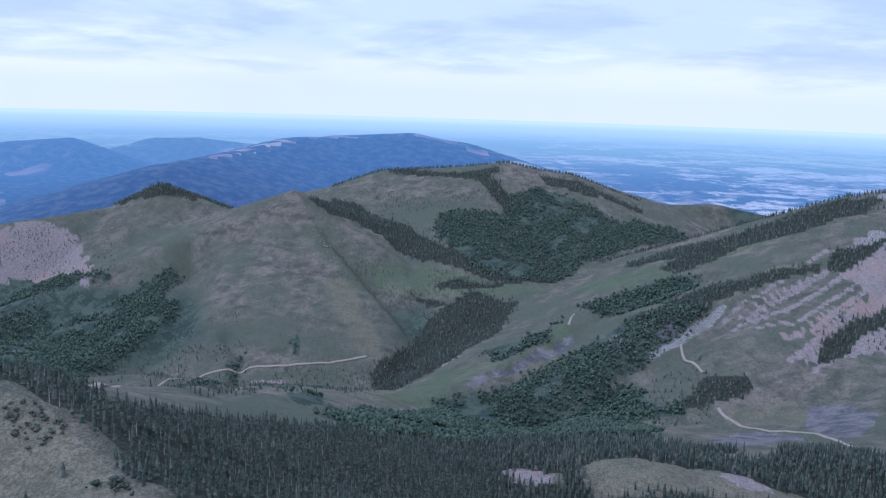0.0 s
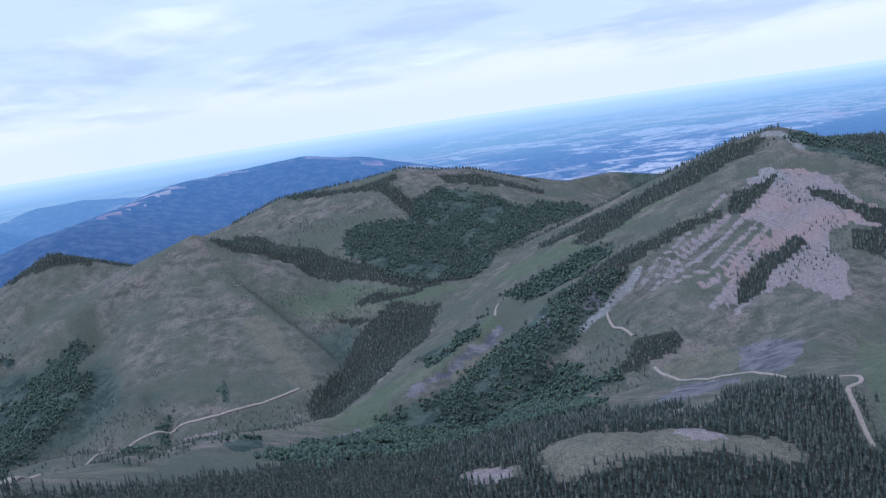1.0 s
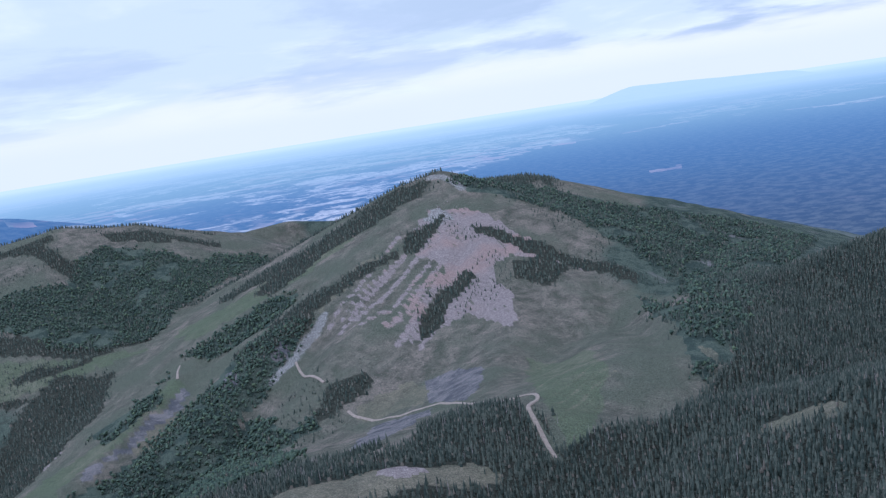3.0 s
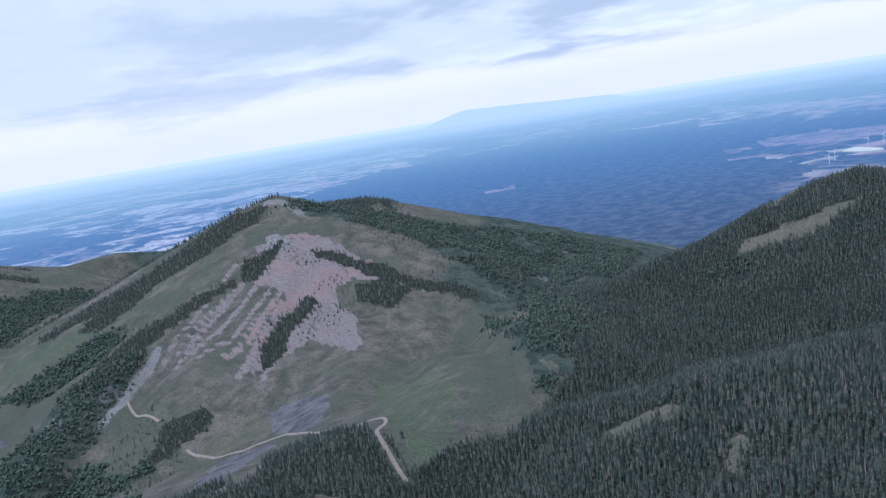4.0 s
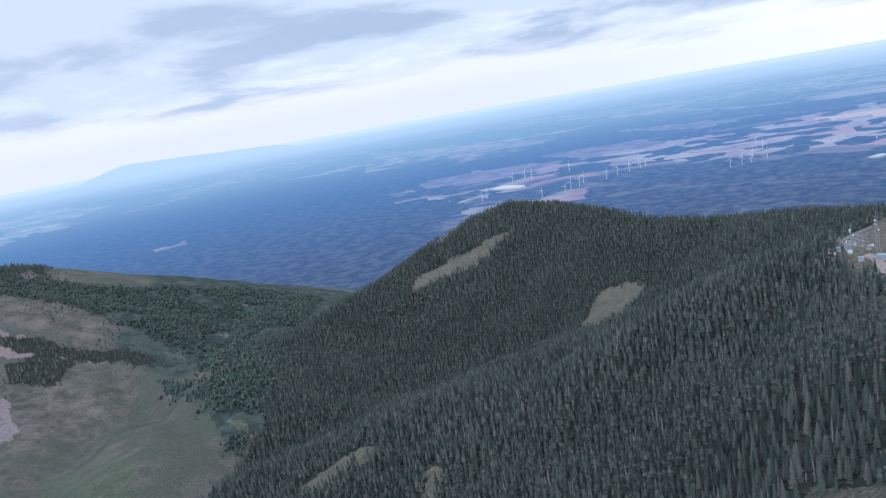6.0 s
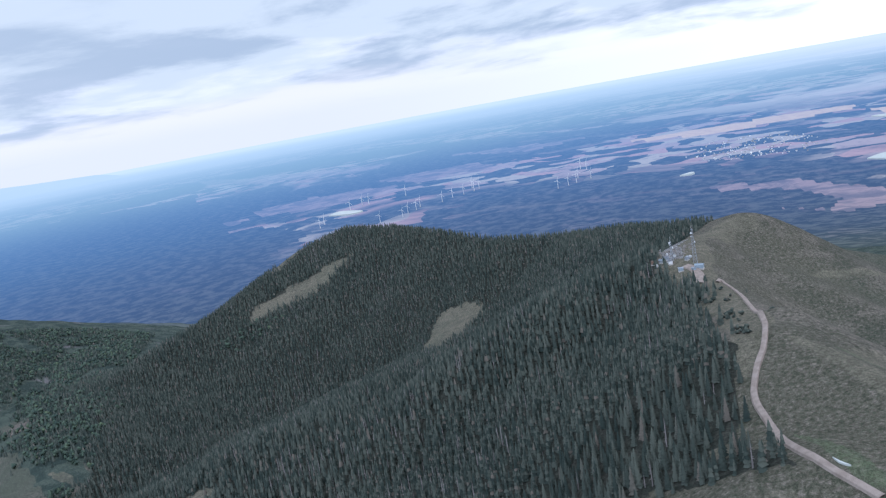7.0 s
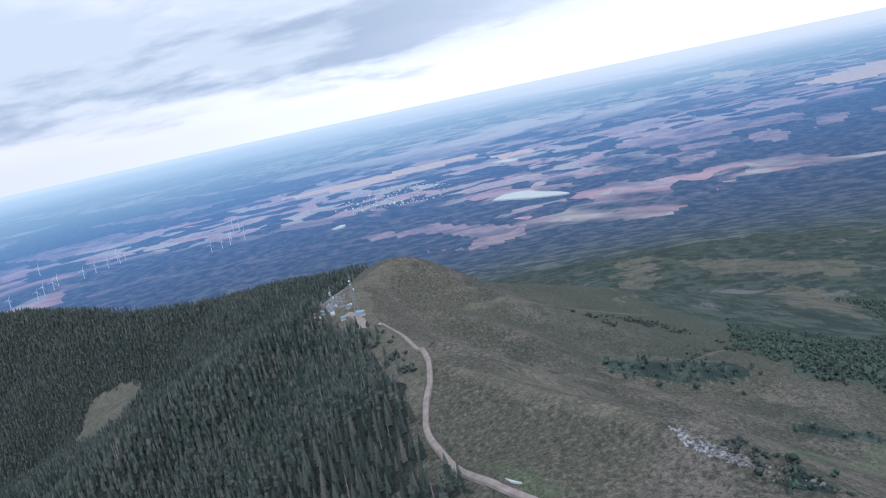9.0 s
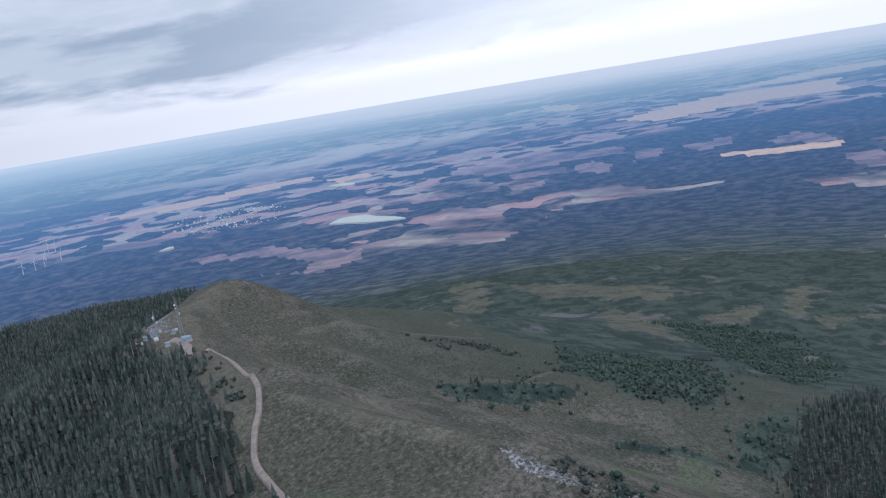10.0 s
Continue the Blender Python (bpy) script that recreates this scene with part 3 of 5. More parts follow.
WOODS = {
    "spruce": [
        [(589, -393), (640, -477), (700, -580), (560, -470), (436, -340), (420, -225), (467, -259), (505, -298), (543, -347)],
        [(131, 3374), (182, 3290), (237, 3170), (287, 3117), (230, 3038), (183, 3144), (129, 3287)],
        [(380, 3330), (520, 3300), (640, 3200), (778, 3180), (760, 3120), (560, 3160), (420, 3230)],
        [(1215, 90), (1407, 180), (1560, 292), (1680, 470), (1760, 617), (1860, 740), (1890, 870), (1820, 990), (1710, 1070), (1590, 1150), (1440, 1220), (1260, 1240), (1130, 1120), (1084, 1004), (920, 887), (833, 833), (653, 733), (562, 731), (509, 726), (467, 735), (487, 773), (495, 809), (508, 879), (519, 1000), (335, 834), (272, 828), (357, 928), (263, 952), (163, 968), (92, 950), (-4, 949), (-112, 756), (-165, 627), (-200, 492), (-330, 600), (-430, 590), (-330, 522), (-255, 468), (-203, 434), (-168, 402), (-122, 356), (-60, 300), (100, 200), (250, 150), (400, 110), (345, 44), (369, 47), (409, 55), (442, 57), (481, 62), (523, 64), (712, 75), (790, 106), (1050, 135), (1087, 121), (1000, 120), (1080, 60)],
        [(942, 1954), (1054, 1958), (1007, 1903), (918, 1848), (893, 1898)],
        [(765, 1602), (831, 1658), (949, 1707), (951, 1653), (847, 1616), (782, 1561), (737, 1554)],
        [(1044, 1658), (1127, 1647), (1156, 1569), (1052, 1531), (1017, 1601)],
        [(469, 1503), (533, 1568), (594, 1538), (591, 1487), (517, 1474), (468, 1475)],
        [(1105, 1747), (1191, 1628), (1201, 1562), (1150, 1597), (1093, 1685)],
        [(-467, 2901), (-388, 3221), (-157, 2993), (8, 2770), (220, 2548), (374, 2521), (216, 2497), (9, 2650), (-164, 2799), (-247, 2863), (-384, 2867)],
        [(-169, 2044), (-50, 2278), (-4, 2390), (96, 2479), (239, 2388), (160, 2160), (42, 1996), (-90, 1922), (-150, 1980)],
        [(-84, 2501), (28, 2446), (20, 2415), (-74, 2469)],
        [(-4, 2554), (197, 2511), (211, 2467), (11, 2501)],
        [(-1193, 3087), (-2907, 8179), (-2486, 8242), (-1923, 8190), (-788, 3168), (-916, 3095), (-1071, 3076)],
        [(891, 1900), (787, 1918), (672, 1947), (552, 1966), (544, 1858), (668, 1864), (777, 1869), (876, 1875)],
        [(7695, 11400), (7357, 11871), (1290, 2082), (1595, 2268), (1584, 2172)],
        [(1124, 2192), (978, 2227), (841, 2258), (719, 2450), (577, 2487), (552, 2390), (682, 2229), (825, 2144), (974, 2113), (1091, 2121)],
        [(-848, 10735), (-93, 3464), (113, 3345), (247, 3359), (222, 3312), (133, 3280), (-45, 3383), (-208, 3459)],
        [(608, 2243), (881, 2303), (1019, 2273), (1148, 2175), (1130, 2137), (980, 2179), (770, 2149), (622, 2128)],
        [(1090, 1855), (1155, 1724), (1216, 1579), (1262, 1453), (1223, 1427), (1183, 1560), (1120, 1700), (1065, 1831)],
        [(450, 1937), (563, 1911), (638, 1867), (622, 1838), (528, 1818), (434, 1788)],
        [(-436, 2956), (-279, 2993), (-177, 2985), (-271, 3128), (-418, 3285)],
    ],
    "sparse": [
        [(-1375, 2653), (-1464, 2767), (-1420, 2918), (-1290, 2985), (-1131, 2885), (-1022, 2643), (-1171, 2736), (-1273, 2710)],
        [(889, -538), (1019, -714), (1065, -858), (1201, -1098), (883, -768), (720, -509), (658, -391)],
        [(602, -147), (625, -189), (628, -219), (586, -197), (540, -150)],
        [(1032, 1994), (1079, 1803), (1015, 1582), (884, 1524), (786, 1595), (840, 1756)],
        [(-1324, 2923), (-1156, 2902), (-957, 2463), (-994, 2374), (-1165, 2724)],
        [(-1417, 2669), (-1173, 2533), (-1022, 2383), (-1148, 2298), (-1233, 2307)],
        [(755, 72), (658, 49), (501, 38), (454, 54), (492, 62)],
        [(-237, 430), (-194, 414), (-137, 356), (-211, 377)],
        [(1180, 2111), (1184, 1831), (1304, 1680), (1268, 1393), (1196, 1483), (1187, 1722), (1158, 1968)],
        [(643, 50), (536, 32), (440, 50), (406, 49), (432, 54), (489, 42)],
        [(999, 23), (1008, 1), (984, 4), (986, 18)],
        [(333, -64), (311, -82), (303, -79), (309, -53)],
        [(550, 1711), (525, 1447), (354, 1342), (273, 1326), (410, 1589)],
        [(1315, 1697), (1340, 1459), (1043, 1102), (1168, 1397), (1184, 1669)],
        [(1469, 1670), (1659, 1380), (1037, 892), (983, 986)],
        [(778, 59), (727, 46), (678, 56), (737, 68)],
        [(289, 747), (340, 752), (392, 722), (380, 703), (312, 700)],
        [(-884, 2043), (-702, 2297), (-573, 2356), (-410, 2022), (-189, 2070), (-103, 1869), (-262, 788)],
        [(-396, 2686), (-26, 2626), (217, 2505), (-20, 2372), (-259, 2444)],
        [(-401, 3332), (46, 3248), (469, 3141), (763, 3016), (250, 3016), (-160, 3048)],
        [(7727, 12535), (1553, 2027), (1639, 1700), (1104, 1050), (1308, 1427), (1260, 1682), (1226, 1969)],
        [(1575, 2291), (1733, 1957), (1753, 1559), (1403, 1302), (1432, 1682)],
        [(631, 53), (505, 36), (463, 50), (480, 58)],
    ],
    "aspen": [
        [(-1090, 2025), (-1286, 2405), (-1202, 2440), (-1119, 2401), (-1014, 2392), (-908, 2519), (-830, 2606), (-798, 2567), (-830, 2294), (-890, 2239), (-871, 2005), (-283, 595), (-263, 479)],
        [(-1374, 2577), (-1257, 2676), (-1033, 2577), (-1007, 2553), (-1154, 2527), (-1328, 2486)],
        [(-5, 3000), (106, 3008), (207, 2986), (268, 3145), (389, 3187), (489, 3134), (578, 3029), (664, 2940), (696, 2807), (561, 2696), (437, 2596), (348, 2518), (218, 2529), (99, 2630), (45, 2740), (-12, 2833)],
        [(640, -90), (632, -144), (632, -200), (602, -190), (602, -134), (613, -85)],
        [(512, -174), (497, -202), (487, -226), (473, -220), (482, -190), (499, -167)],
        [(660, 2960), (740, 3010), (860, 3040), (900, 2960), (800, 2830), (690, 2780)],
        [(537, -273), (585, -351), (600, -403), (511, -304), (465, -255), (474, -229)],
        [(1051, -396), (973, -480), (741, -420), (656, -372), (594, -290), (610, -240), (700, -230), (860, -300)],
        [(700, -480), (890, -560), (1250, -720), (1500, -800), (1300, -1000), (960, -760)],
        [(-109, 1039), (73, 1627), (39, 995), (-67, 749)],
        [(296, 1846), (442, 1909), (590, 1899), (614, 1852), (437, 1702), (330, 1645), (185, 1631), (86, 1640), (7, 1658), (123, 1721), (219, 1794)],
        [(223, 1611), (334, 1588), (412, 1518), (474, 1492), (460, 1461), (345, 1462), (179, 1207)],
        [(-1206, 2254), (-1114, 2259), (-942, 2113), (-837, 2189), (-871, 2421), (-756, 2423), (-750, 2297), (-796, 2114), (-858, 1944), (-262, 477)],
        [(-565, 1882), (-507, 1905), (-482, 1761), (-546, 1829)],
        [(-528, 2026), (-506, 2102), (-491, 1975)],
        [(-187, 1050), (-174, 1273), (-142, 1010), (-171, 971)],
        [(-387, 2148), (-365, 2172), (-356, 2079)],
        [(-392, 1932), (-328, 1953), (-322, 1919), (-373, 1904)],
        [(370, 2149), (564, 2123), (675, 2064), (555, 1973), (410, 2058)],
        [(124, 1982), (259, 1970), (333, 2108), (250, 1892), (129, 1835)],
        [(-129, 877), (-9, 1662), (224, 1648), (420, 1601), (286, 1039), (94, 978), (-85, 817)],
        [(1568, 2146), (1727, 1974), (2091, 1840), (2050, 1610), (1271, 1113), (1046, 979), (854, 848), (817, 858), (903, 984), (1179, 1373), (1034, 1093), (1336, 1422), (1338, 1681), (1353, 1869)],
        [(1197, 1391), (1006, 1067), (900, 931), (960, 1051)],
        [(855, 915), (856, 870), (790, 815), (795, 855)],
        [(334, -63), (316, -71), (304, -71), (307, -57)],
        [(1415, 994), (1497, 960), (1522, 885), (1464, 907), (1416, 969)],
        [(-2, 1661), (189, 1646), (331, 1647), (414, 1677), (410, 1589), (313, 1602), (155, 1602), (44, 1396)],
        [(1170, 1355), (945, 972), (956, 901), (838, 852), (977, 1075)],
        [(1535, 2211), (1665, 2054), (1842, 1852), (1722, 1660), (1609, 1852), (1471, 2024)],
        [(1186, 1407), (1051, 1112), (929, 907), (901, 948), (1150, 1340)],
        [(1146, 2145), (1294, 2130), (1510, 2231), (1504, 1871), (1337, 1850), (1194, 2035)],
    ],
}
CLEARINGS = [
    [(1503, 962), (1543, 960), (1599, 883), (1640, 832), (1684, 780), (1635, 780), (1584, 816), (1534, 885), (1503, 944)],
    [(1318, 532), (1448, 554), (1443, 511), (1435, 448), (1397, 435), (1314, 450), (1173, 457)],
    [(611, 581), (638, 591), (662, 550), (663, 523), (622, 495), (621, 542)],
    [(518, 404), (583, 423), (576, 396), (525, 398)],
    [(1693, 993), (8225, 4087), (1747, 897), (1668, 960)],
    [(189, 758), (283, 791), (318, 757), (374, 745), (391, 721), (381, 705), (303, 716), (216, 714), (172, 740)],
    [(612, 583), (656, 576), (604, 534)],
    [(66, 752), (76, 766), (121, 750), (119, 735), (73, 732)],
    [(135, 755), (165, 773), (247, 784), (280, 747), (302, 731), (227, 712), (145, 715)],
    [(-46, 680), (-27, 752), (-32, 680)],
    [(420, 74), (423, 57), (404, 57), (406, 70)],
]
PLAIN = {
    # outlines painted bright to stand for sunlight falling through cloud gaps
    "sunlit_patch": [
        [(14610, 1285), (14657, -37), (14851, -1362), (14776, -2544), (14132, -2222), (13681, -1139), (13588, -7), (14057, 837)],
        [(13736, -2435), (13540, -3156), (12839, -3067), (12703, -2493)],
        [(14202, -8106), (14937, -9855), (15337, -11829), (14025, -13313), (11758, -11246), (12607, -9678), (12536, -8002)],
        [(24155, -11370), (20926, -11015), (19040, -9838), (20688, -9865)],
        [(7840, -5587), (7407, -6310), (6930, -6531), (6718, -6253), (7119, -5700)],
        [(16607, -11895), (16971, -13607), (17380, -16553), (16110, -16833), (14954, -15611), (15496, -13469)],
        [(56809, 5629), (56365, 281), (48082, -6099), (53099, -11427), (33793, -14674), (31535, -13423), (43282, -9261), (49126, -914)],
    ],
    "red": [
        [(10896, -3682), (11765, -4731), (10026, -5815), (9617, -5483), (9824, -4450), (10017, -3745)],
        [(8896, -3503), (8529, -3825), (8065, -3601), (8299, -3380)],
        [(9413, -5522), (9332, -5968), (8617, -5415), (8606, -5100)],
        [(6553, -488), (6059, -784), (6628, -970), (7497, -723), (8008, -86), (8304, -27), (8019, -797), (6692, -1406), (6151, -1252), (5744, -853)],
        [(9205, -4529), (9362, -4927), (8802, -4878), (8262, -4525), (8651, -4312)],
        [(9983, -1891), (9756, -2537), (8847, -2733), (9031, -2262)],
        [(7961, -6325), (8293, -7092), (7628, -6895), (6991, -6519), (7434, -6334)],
        [(6369, -5915), (5976, -6103), (5338, -5429), (5618, -5371)],
        [(9776, -3956), (9457, -4584), (8963, -4327), (9217, -3785)],
        [(9226, -6065), (8949, -6708), (8320, -6300), (8350, -5850)],
        [(14363, 5533), (14857, 3746), (13283, 3003), (12887, 4227)],
        [(24373, 15470), (19149, 8714), (18357, 6427), (17098, 6779), (18483, 10171)],
        [(17904, 5222), (16877, 2673), (17063, 1884), (15479, 2797)],
        [(11995, 6831), (12960, 6420), (13041, 5551), (12993, 4644), (12086, 4481), (11559, 5403), (11230, 6241)],
        [(23676, 14842), (20498, 10747), (19241, 10420), (20911, 12984)],
        [(8071, 8903), (8398, 8724), (8615, 8542), (8340, 8322), (7899, 8411)],
        [(12528, 6951), (13136, 6221), (13152, 4811), (12273, 4422), (11320, 5387), (11350, 6179)],
        [(11249, 7023), (11539, 6655), (11075, 6350), (10783, 6600)],
        [(10234, 6272), (10391, 5840), (10047, 5737), (10033, 6069)],
    ],
    "wood": [
        [(8075, 13288), (11369, 15821), (13681, 15692), (15977, 15346), (17683, 14120), (6641, 5380), (1814, 2017), (1575, 2242)],
        [(5888, -1424), (5587, -2191), (6837, -3296), (6540, -3699), (6021, -4491), (4664, -4715), (2147, -2087), (2135, -1296), (3280, -1230)],
        [(-5648, 10796), (-5229, 13479), (-2330, 9161), (-506, 3432), (-994, 3079), (-4008, 7621)],
        [(8989, 14084), (12430, 15511), (16567, 15727), (16912, 12253), (18100, 11562), (10162, 6591), (8116, 6883), (7260, 8075), (8132, 12106)],
        [(14885, 12021), (12139, 7800), (9032, 4446), (7329, 4265), (1989, 1742)],
        [(-2966, 8353), (-2833, 8823), (-2488, 10341), (-2016, 11592), (-1309, 12172), (-487, 12217), (149, 12199), (775, 11693), (400, 3305), (-184, 3438), (-1725, 8582)],
        [(1236, 133), (7392, 424), (7348, -313), (6699, -798), (6774, -904), (1041, -5), (1028, -27), (992, 26)],
    ],
    "pale": [
        [(4729, 60974), (34451, 66125), (1153, 2160), (4204, 10904), (2959, 13753), (2669, 18218)],
        [(379, 3354), (5176, 33676), (21459, 50094), (24800, 39261), (16602, 19225), (9037, 14507), (4101, 10772)],
    ],
}
TURBINES = [(9223, 4387), (9537, 4467), (10603, 4544), (10917, 4487), (10940, 4397), (9050, 3553), (9198, 3323), (9443, 3336), (9658, 3299), (9900, 3323), (11314, 3972), (10072, 3083), (10355, 3024), (10536, 2922), (11071, 2937), (10672, 2812), (10887, 2794), (9704, 1574), (9882, 1476), (10045, 1400), (10383, 1422), (11382, 1502), (11208, 1403), (10155, 1239)]
WATERS = {
    "reservoir": [(8643, -1474), (8888, -1647), (8833, -1790), (8776, -1920), (8514, -1928), (8295, -2050), (7936, -2135), (8008, -2027), (8160, -1835), (8415, -1661)],
    "pond": [(10229, 4699), (10545, 4717), (10476, 4529), (10223, 4155), (10079, 4293), (10153, 4518)],
    "pond_b": [(12508, -2258), (12532, -2455), (12268, -2639), (11982, -2519), (12227, -2343)],
    "pond_c": [(9236, 215), (9424, 99), (9335, 44), (9224, 106)],
    "pool": [(358, 33), (356, 32), (352, 29), (350, 27), (351, 29), (354, 32)],
}
TOWN = [(11054, 164), (12273, -200), (12483, -763), (11967, -1270), (10296, -1463), (9840, -1118), (10076, -687), (10097, -168)]
STATION = {
    "mast": [(809, 78)],
    "mast_small": [(818, 98)],
    "shed": [(793, 75), (791, 91), (820, 104), (816, 85), (814, 115), (811, 100), (787, 80), (815, 108)],
    "dish": [(823, 96), (1076, 118), (805, 112), (819, 82), (829, 102)],
    "pad": [(755, 78), (756, 73), (736, 71), (733, 76)],
}
BOULDERS = [
    [(356, -37), (348, -43), (331, -49), (314, -54), (322, -46), (340, -39)],
    [(905, 112), (900, 78), (822, 84), (812, 112)],
    [(321, -53), (312, -71), (304, -71), (310, -52)],
    [(-524, 2912), (-500, 2928), (-355, 2685), (-270, 2470), (-292, 2465), (-385, 2665)],
    [(1040, 2020), (1110, 2010), (1120, 1930), (1060, 1900), (1010, 1950)],
]
SHRUBS = [
    [(-244, 444), (-224, 440), (-181, 403), (-126, 352), (-211, 376)],
    [(824, 97), (774, 66), (674, 48), (515, 35), (462, 49), (451, 57), (484, 63), (545, 65), (743, 82)],
    [(500, 33), (464, 32), (419, 51), (444, 55), (471, 44)],
    [(357, -35), (343, -58), (316, -79), (304, -78), (309, -53), (335, -42)],
    [(717, 64), (697, 47), (548, 41), (548, 48)],
    [(982, -154), (965, -356), (986, -568), (540, -282), (619, -237), (789, -212)],
]


def inside(x, y, poly):
    """Which points lie inside an outline."""
    hit = np.zeros(x.shape, bool)
    xs, ys = [p[0] for p in poly], [p[1] for p in poly]
    sel = (x > min(xs)) & (x < max(xs)) & (y > min(ys)) & (y < max(ys))
    if not sel.any():
        return hit
    sx, sy = x[sel], y[sel]
    got = np.zeros(sx.shape, bool)
    for (x0, y0), (x1, y1) in zip(poly, poly[1:] + poly[:1]):
        if y0 != y1:
            got ^= ((y0 > sy) != (y1 > sy)) & (sx < (x1 - x0) * (sy - y0) / (y1 - y0) + x0)
    hit[sel] = got
    return hit


def off_line(x, y, pts):
    """Distance of points from a line of plan points."""
    best = np.full(x.shape, 1e9)
    for a, b in zip(pts, pts[1:]):
        dx, dy = b[0] - a[0], b[1] - a[1]
        u = np.clip(((x - a[0]) * dx + (y - a[1]) * dy) / max(dx * dx + dy * dy, 1e-6), 0, 1)
        best = np.minimum(best, np.hypot(x - a[0] - u * dx, y - a[1] - u * dy))
    return best


def wobble(x, y, amount=16, size=50):
    return x + amount * fbm(x, y, size, 3, 71), y + amount * fbm(x, y, size, 3, 83)


def cover_mask(kind, x, y):
    amount = np.where((x > 900) & (y < 0), 120, np.clip(np.hypot(x, y) / 48, 14, 60))
    wx, wy = wobble(x, y, amount, 45)
    m = np.zeros(x.shape)
    for poly in COVERS.get(kind, []):
        m = np.maximum(m, inside(wx, wy, poly))
    for line, half in STRIPS.get(kind, []):
        m = np.maximum(m, np.clip(1.25 - off_line(*wobble(x, y, 14, 60), line) / (half * 1.6), 0, 1))
    return m


def in_woods(kind, x, y, fray=0.0):
    """Which places are wooded; fray loosens the edge of the wood by some metres."""
    loose = np.random.RandomState(77)
    wx, wy = wobble(x, y, 34, 60)
    wx, wy = wx + loose.normal(0, 1, x.shape) * fray, wy + loose.normal(0, 1, x.shape) * fray
    m = np.zeros(x.shape, bool)
    for poly in WOODS[kind]:
        m |= inside(wx, wy, poly)
    for poly in CLEARINGS:
        m &= ~inside(wx, wy, poly)
    for line, width in ROADS.values():
        m &= off_line(x, y, line) > width * 0.9
    return m


# ---- the ground, one sheet from below the drone to the horizon ----
AZ = np.concatenate([np.arange(44, -152, -0.19), np.arange(-152, -316, -3.0)])
RAD = np.concatenate([[0.5, 40, 90], 150 * np.exp(np.arange(0, math.log(3495 / 150), 0.0086)), 3500 * np.exp(np.linspace(0, math.log(110000 / 3500), 135))])
ga, gr = np.meshgrid(np.radians(AZ), RAD)
gx, gy = CENTRE[0] - np.sin(ga) * gr, CENTRE[1] + np.cos(ga) * gr
gz = ground_height(gx, gy)


def sheet(name, chosen, material):
    """The chosen faces of the ground's grid as one mesh; gives its true places too."""
    n, m = len(AZ), len(RAD)
    i, j = np.meshgrid(np.arange(m - 1), np.arange(n), indexing="ij")
    k = (j + 1) % n
    quads = np.stack([i * n + j, i * n + k, (i + 1) * n + k, (i + 1) * n + j], -1).reshape(-1, 4)[:, ::-1][chosen.ravel()]
    used, flat_index = np.unique(quads, return_inverse=True)
    quads = flat_index.reshape(-1, 4)
    x, y, z = gx.ravel()[used], gy.ravel()[used], gz.ravel()[used]
    cx, cy, cz = compress(x, y, z)
    me = bpy.data.meshes.new(name)
    me.vertices.add(len(used))
    me.vertices.foreach_set("co", np.stack([cx, cy, cz], -1).astype(np.float32).ravel())
    me.loops.add(quads.size)
    me.loops.foreach_set("vertex_index", quads.astype(np.int32).ravel())
    me.polygons.add(len(quads))
    me.polygons.foreach_set("loop_start", np.arange(0, quads.size, 4, dtype=np.int32))
    me.polygons.foreach_set("use_smooth", np.ones(len(quads), dtype=bool))
    me.update(calc_edges=True)
    me.materials.append(material)
    return new(name, me), x, y, z


# the mountains end farther out in the west than in the east and south
edge = 2950 + (3980 - 2950) / (1 + np.exp(-(np.degrees(ga[:-1]) + 44) / 3.0))
FAR = gr[:-1] > edge
ground, vx, vy, vz = sheet("ground", ~FAR, MAT_GROUND)
tagged(ground, "grassy mountain slopes with scree, bare soil and woodland floor", "ground", kind="structure")
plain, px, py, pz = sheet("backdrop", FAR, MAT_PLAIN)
tagged(plain, "farmland plain reaching the horizon, blue haze painted on as a glow", "plain", kind="structure")
true_pos = plain.data.attributes.new("true_place", "FLOAT_VECTOR", "POINT")
true_pos.data.foreach_set("vector", np.stack([px, py, pz], -1).astype(np.float32).ravel() / 1000)
woods_v = in_woods("spruce", vx, vy)
for name, kinds in (("cover_a", ("scree", "lush", None)), ("cover_b", ("tan", "shale", "rock"))):
    att = ground.data.attributes.new(name, "FLOAT_COLOR", "POINT")
    chans = [cover_mask(k, vx, vy) if k else woods_v.astype(float) for k in kinds]
    if name == "cover_b":
        for poly in CLEARINGS:
            chans[0] = np.maximum(chans[0], 0.95 * inside(*wobble(vx, vy, 34, 60), poly))
        for line in TERRACES:
            chans[0] = np.maximum(chans[0], np.clip(1.2 - off_line(vx, vy, line) / 4.0, 0, 1) * 0.8)
    att.data.foreach_set("color", np.stack(chans + [np.ones_like(vx)], -1).astype(np.float32).ravel())
scrub = np.clip((np.hypot(vx, vy) - 1900) / 700, 0, 1) * np.clip((-560 - vz) / 90, 0, 1)
scrub = np.maximum(scrub, np.clip((vx - 1150) / 250, 0, 1) * np.clip((-400 - vz) / 70, 0, 1))
scrub = np.maximum(scrub, np.clip((-120 - vy) / 150, 0, 1) * np.clip((-360 - vz) / 60, 0, 1))
scrub = np.maximum(scrub, 0.8 * in_woods("aspen", vx, vy))
scrub = np.maximum(scrub, np.clip((vx - 1120) / 180, 0, 1) * np.clip((vy - 800) / 150, 0, 1) * np.clip((-385 - vz) / 50, 0, 1))
att = ground.data.attributes.new("scrub", "FLOAT", "POINT")
att.data.foreach_set("value", scrub.astype(np.float32))
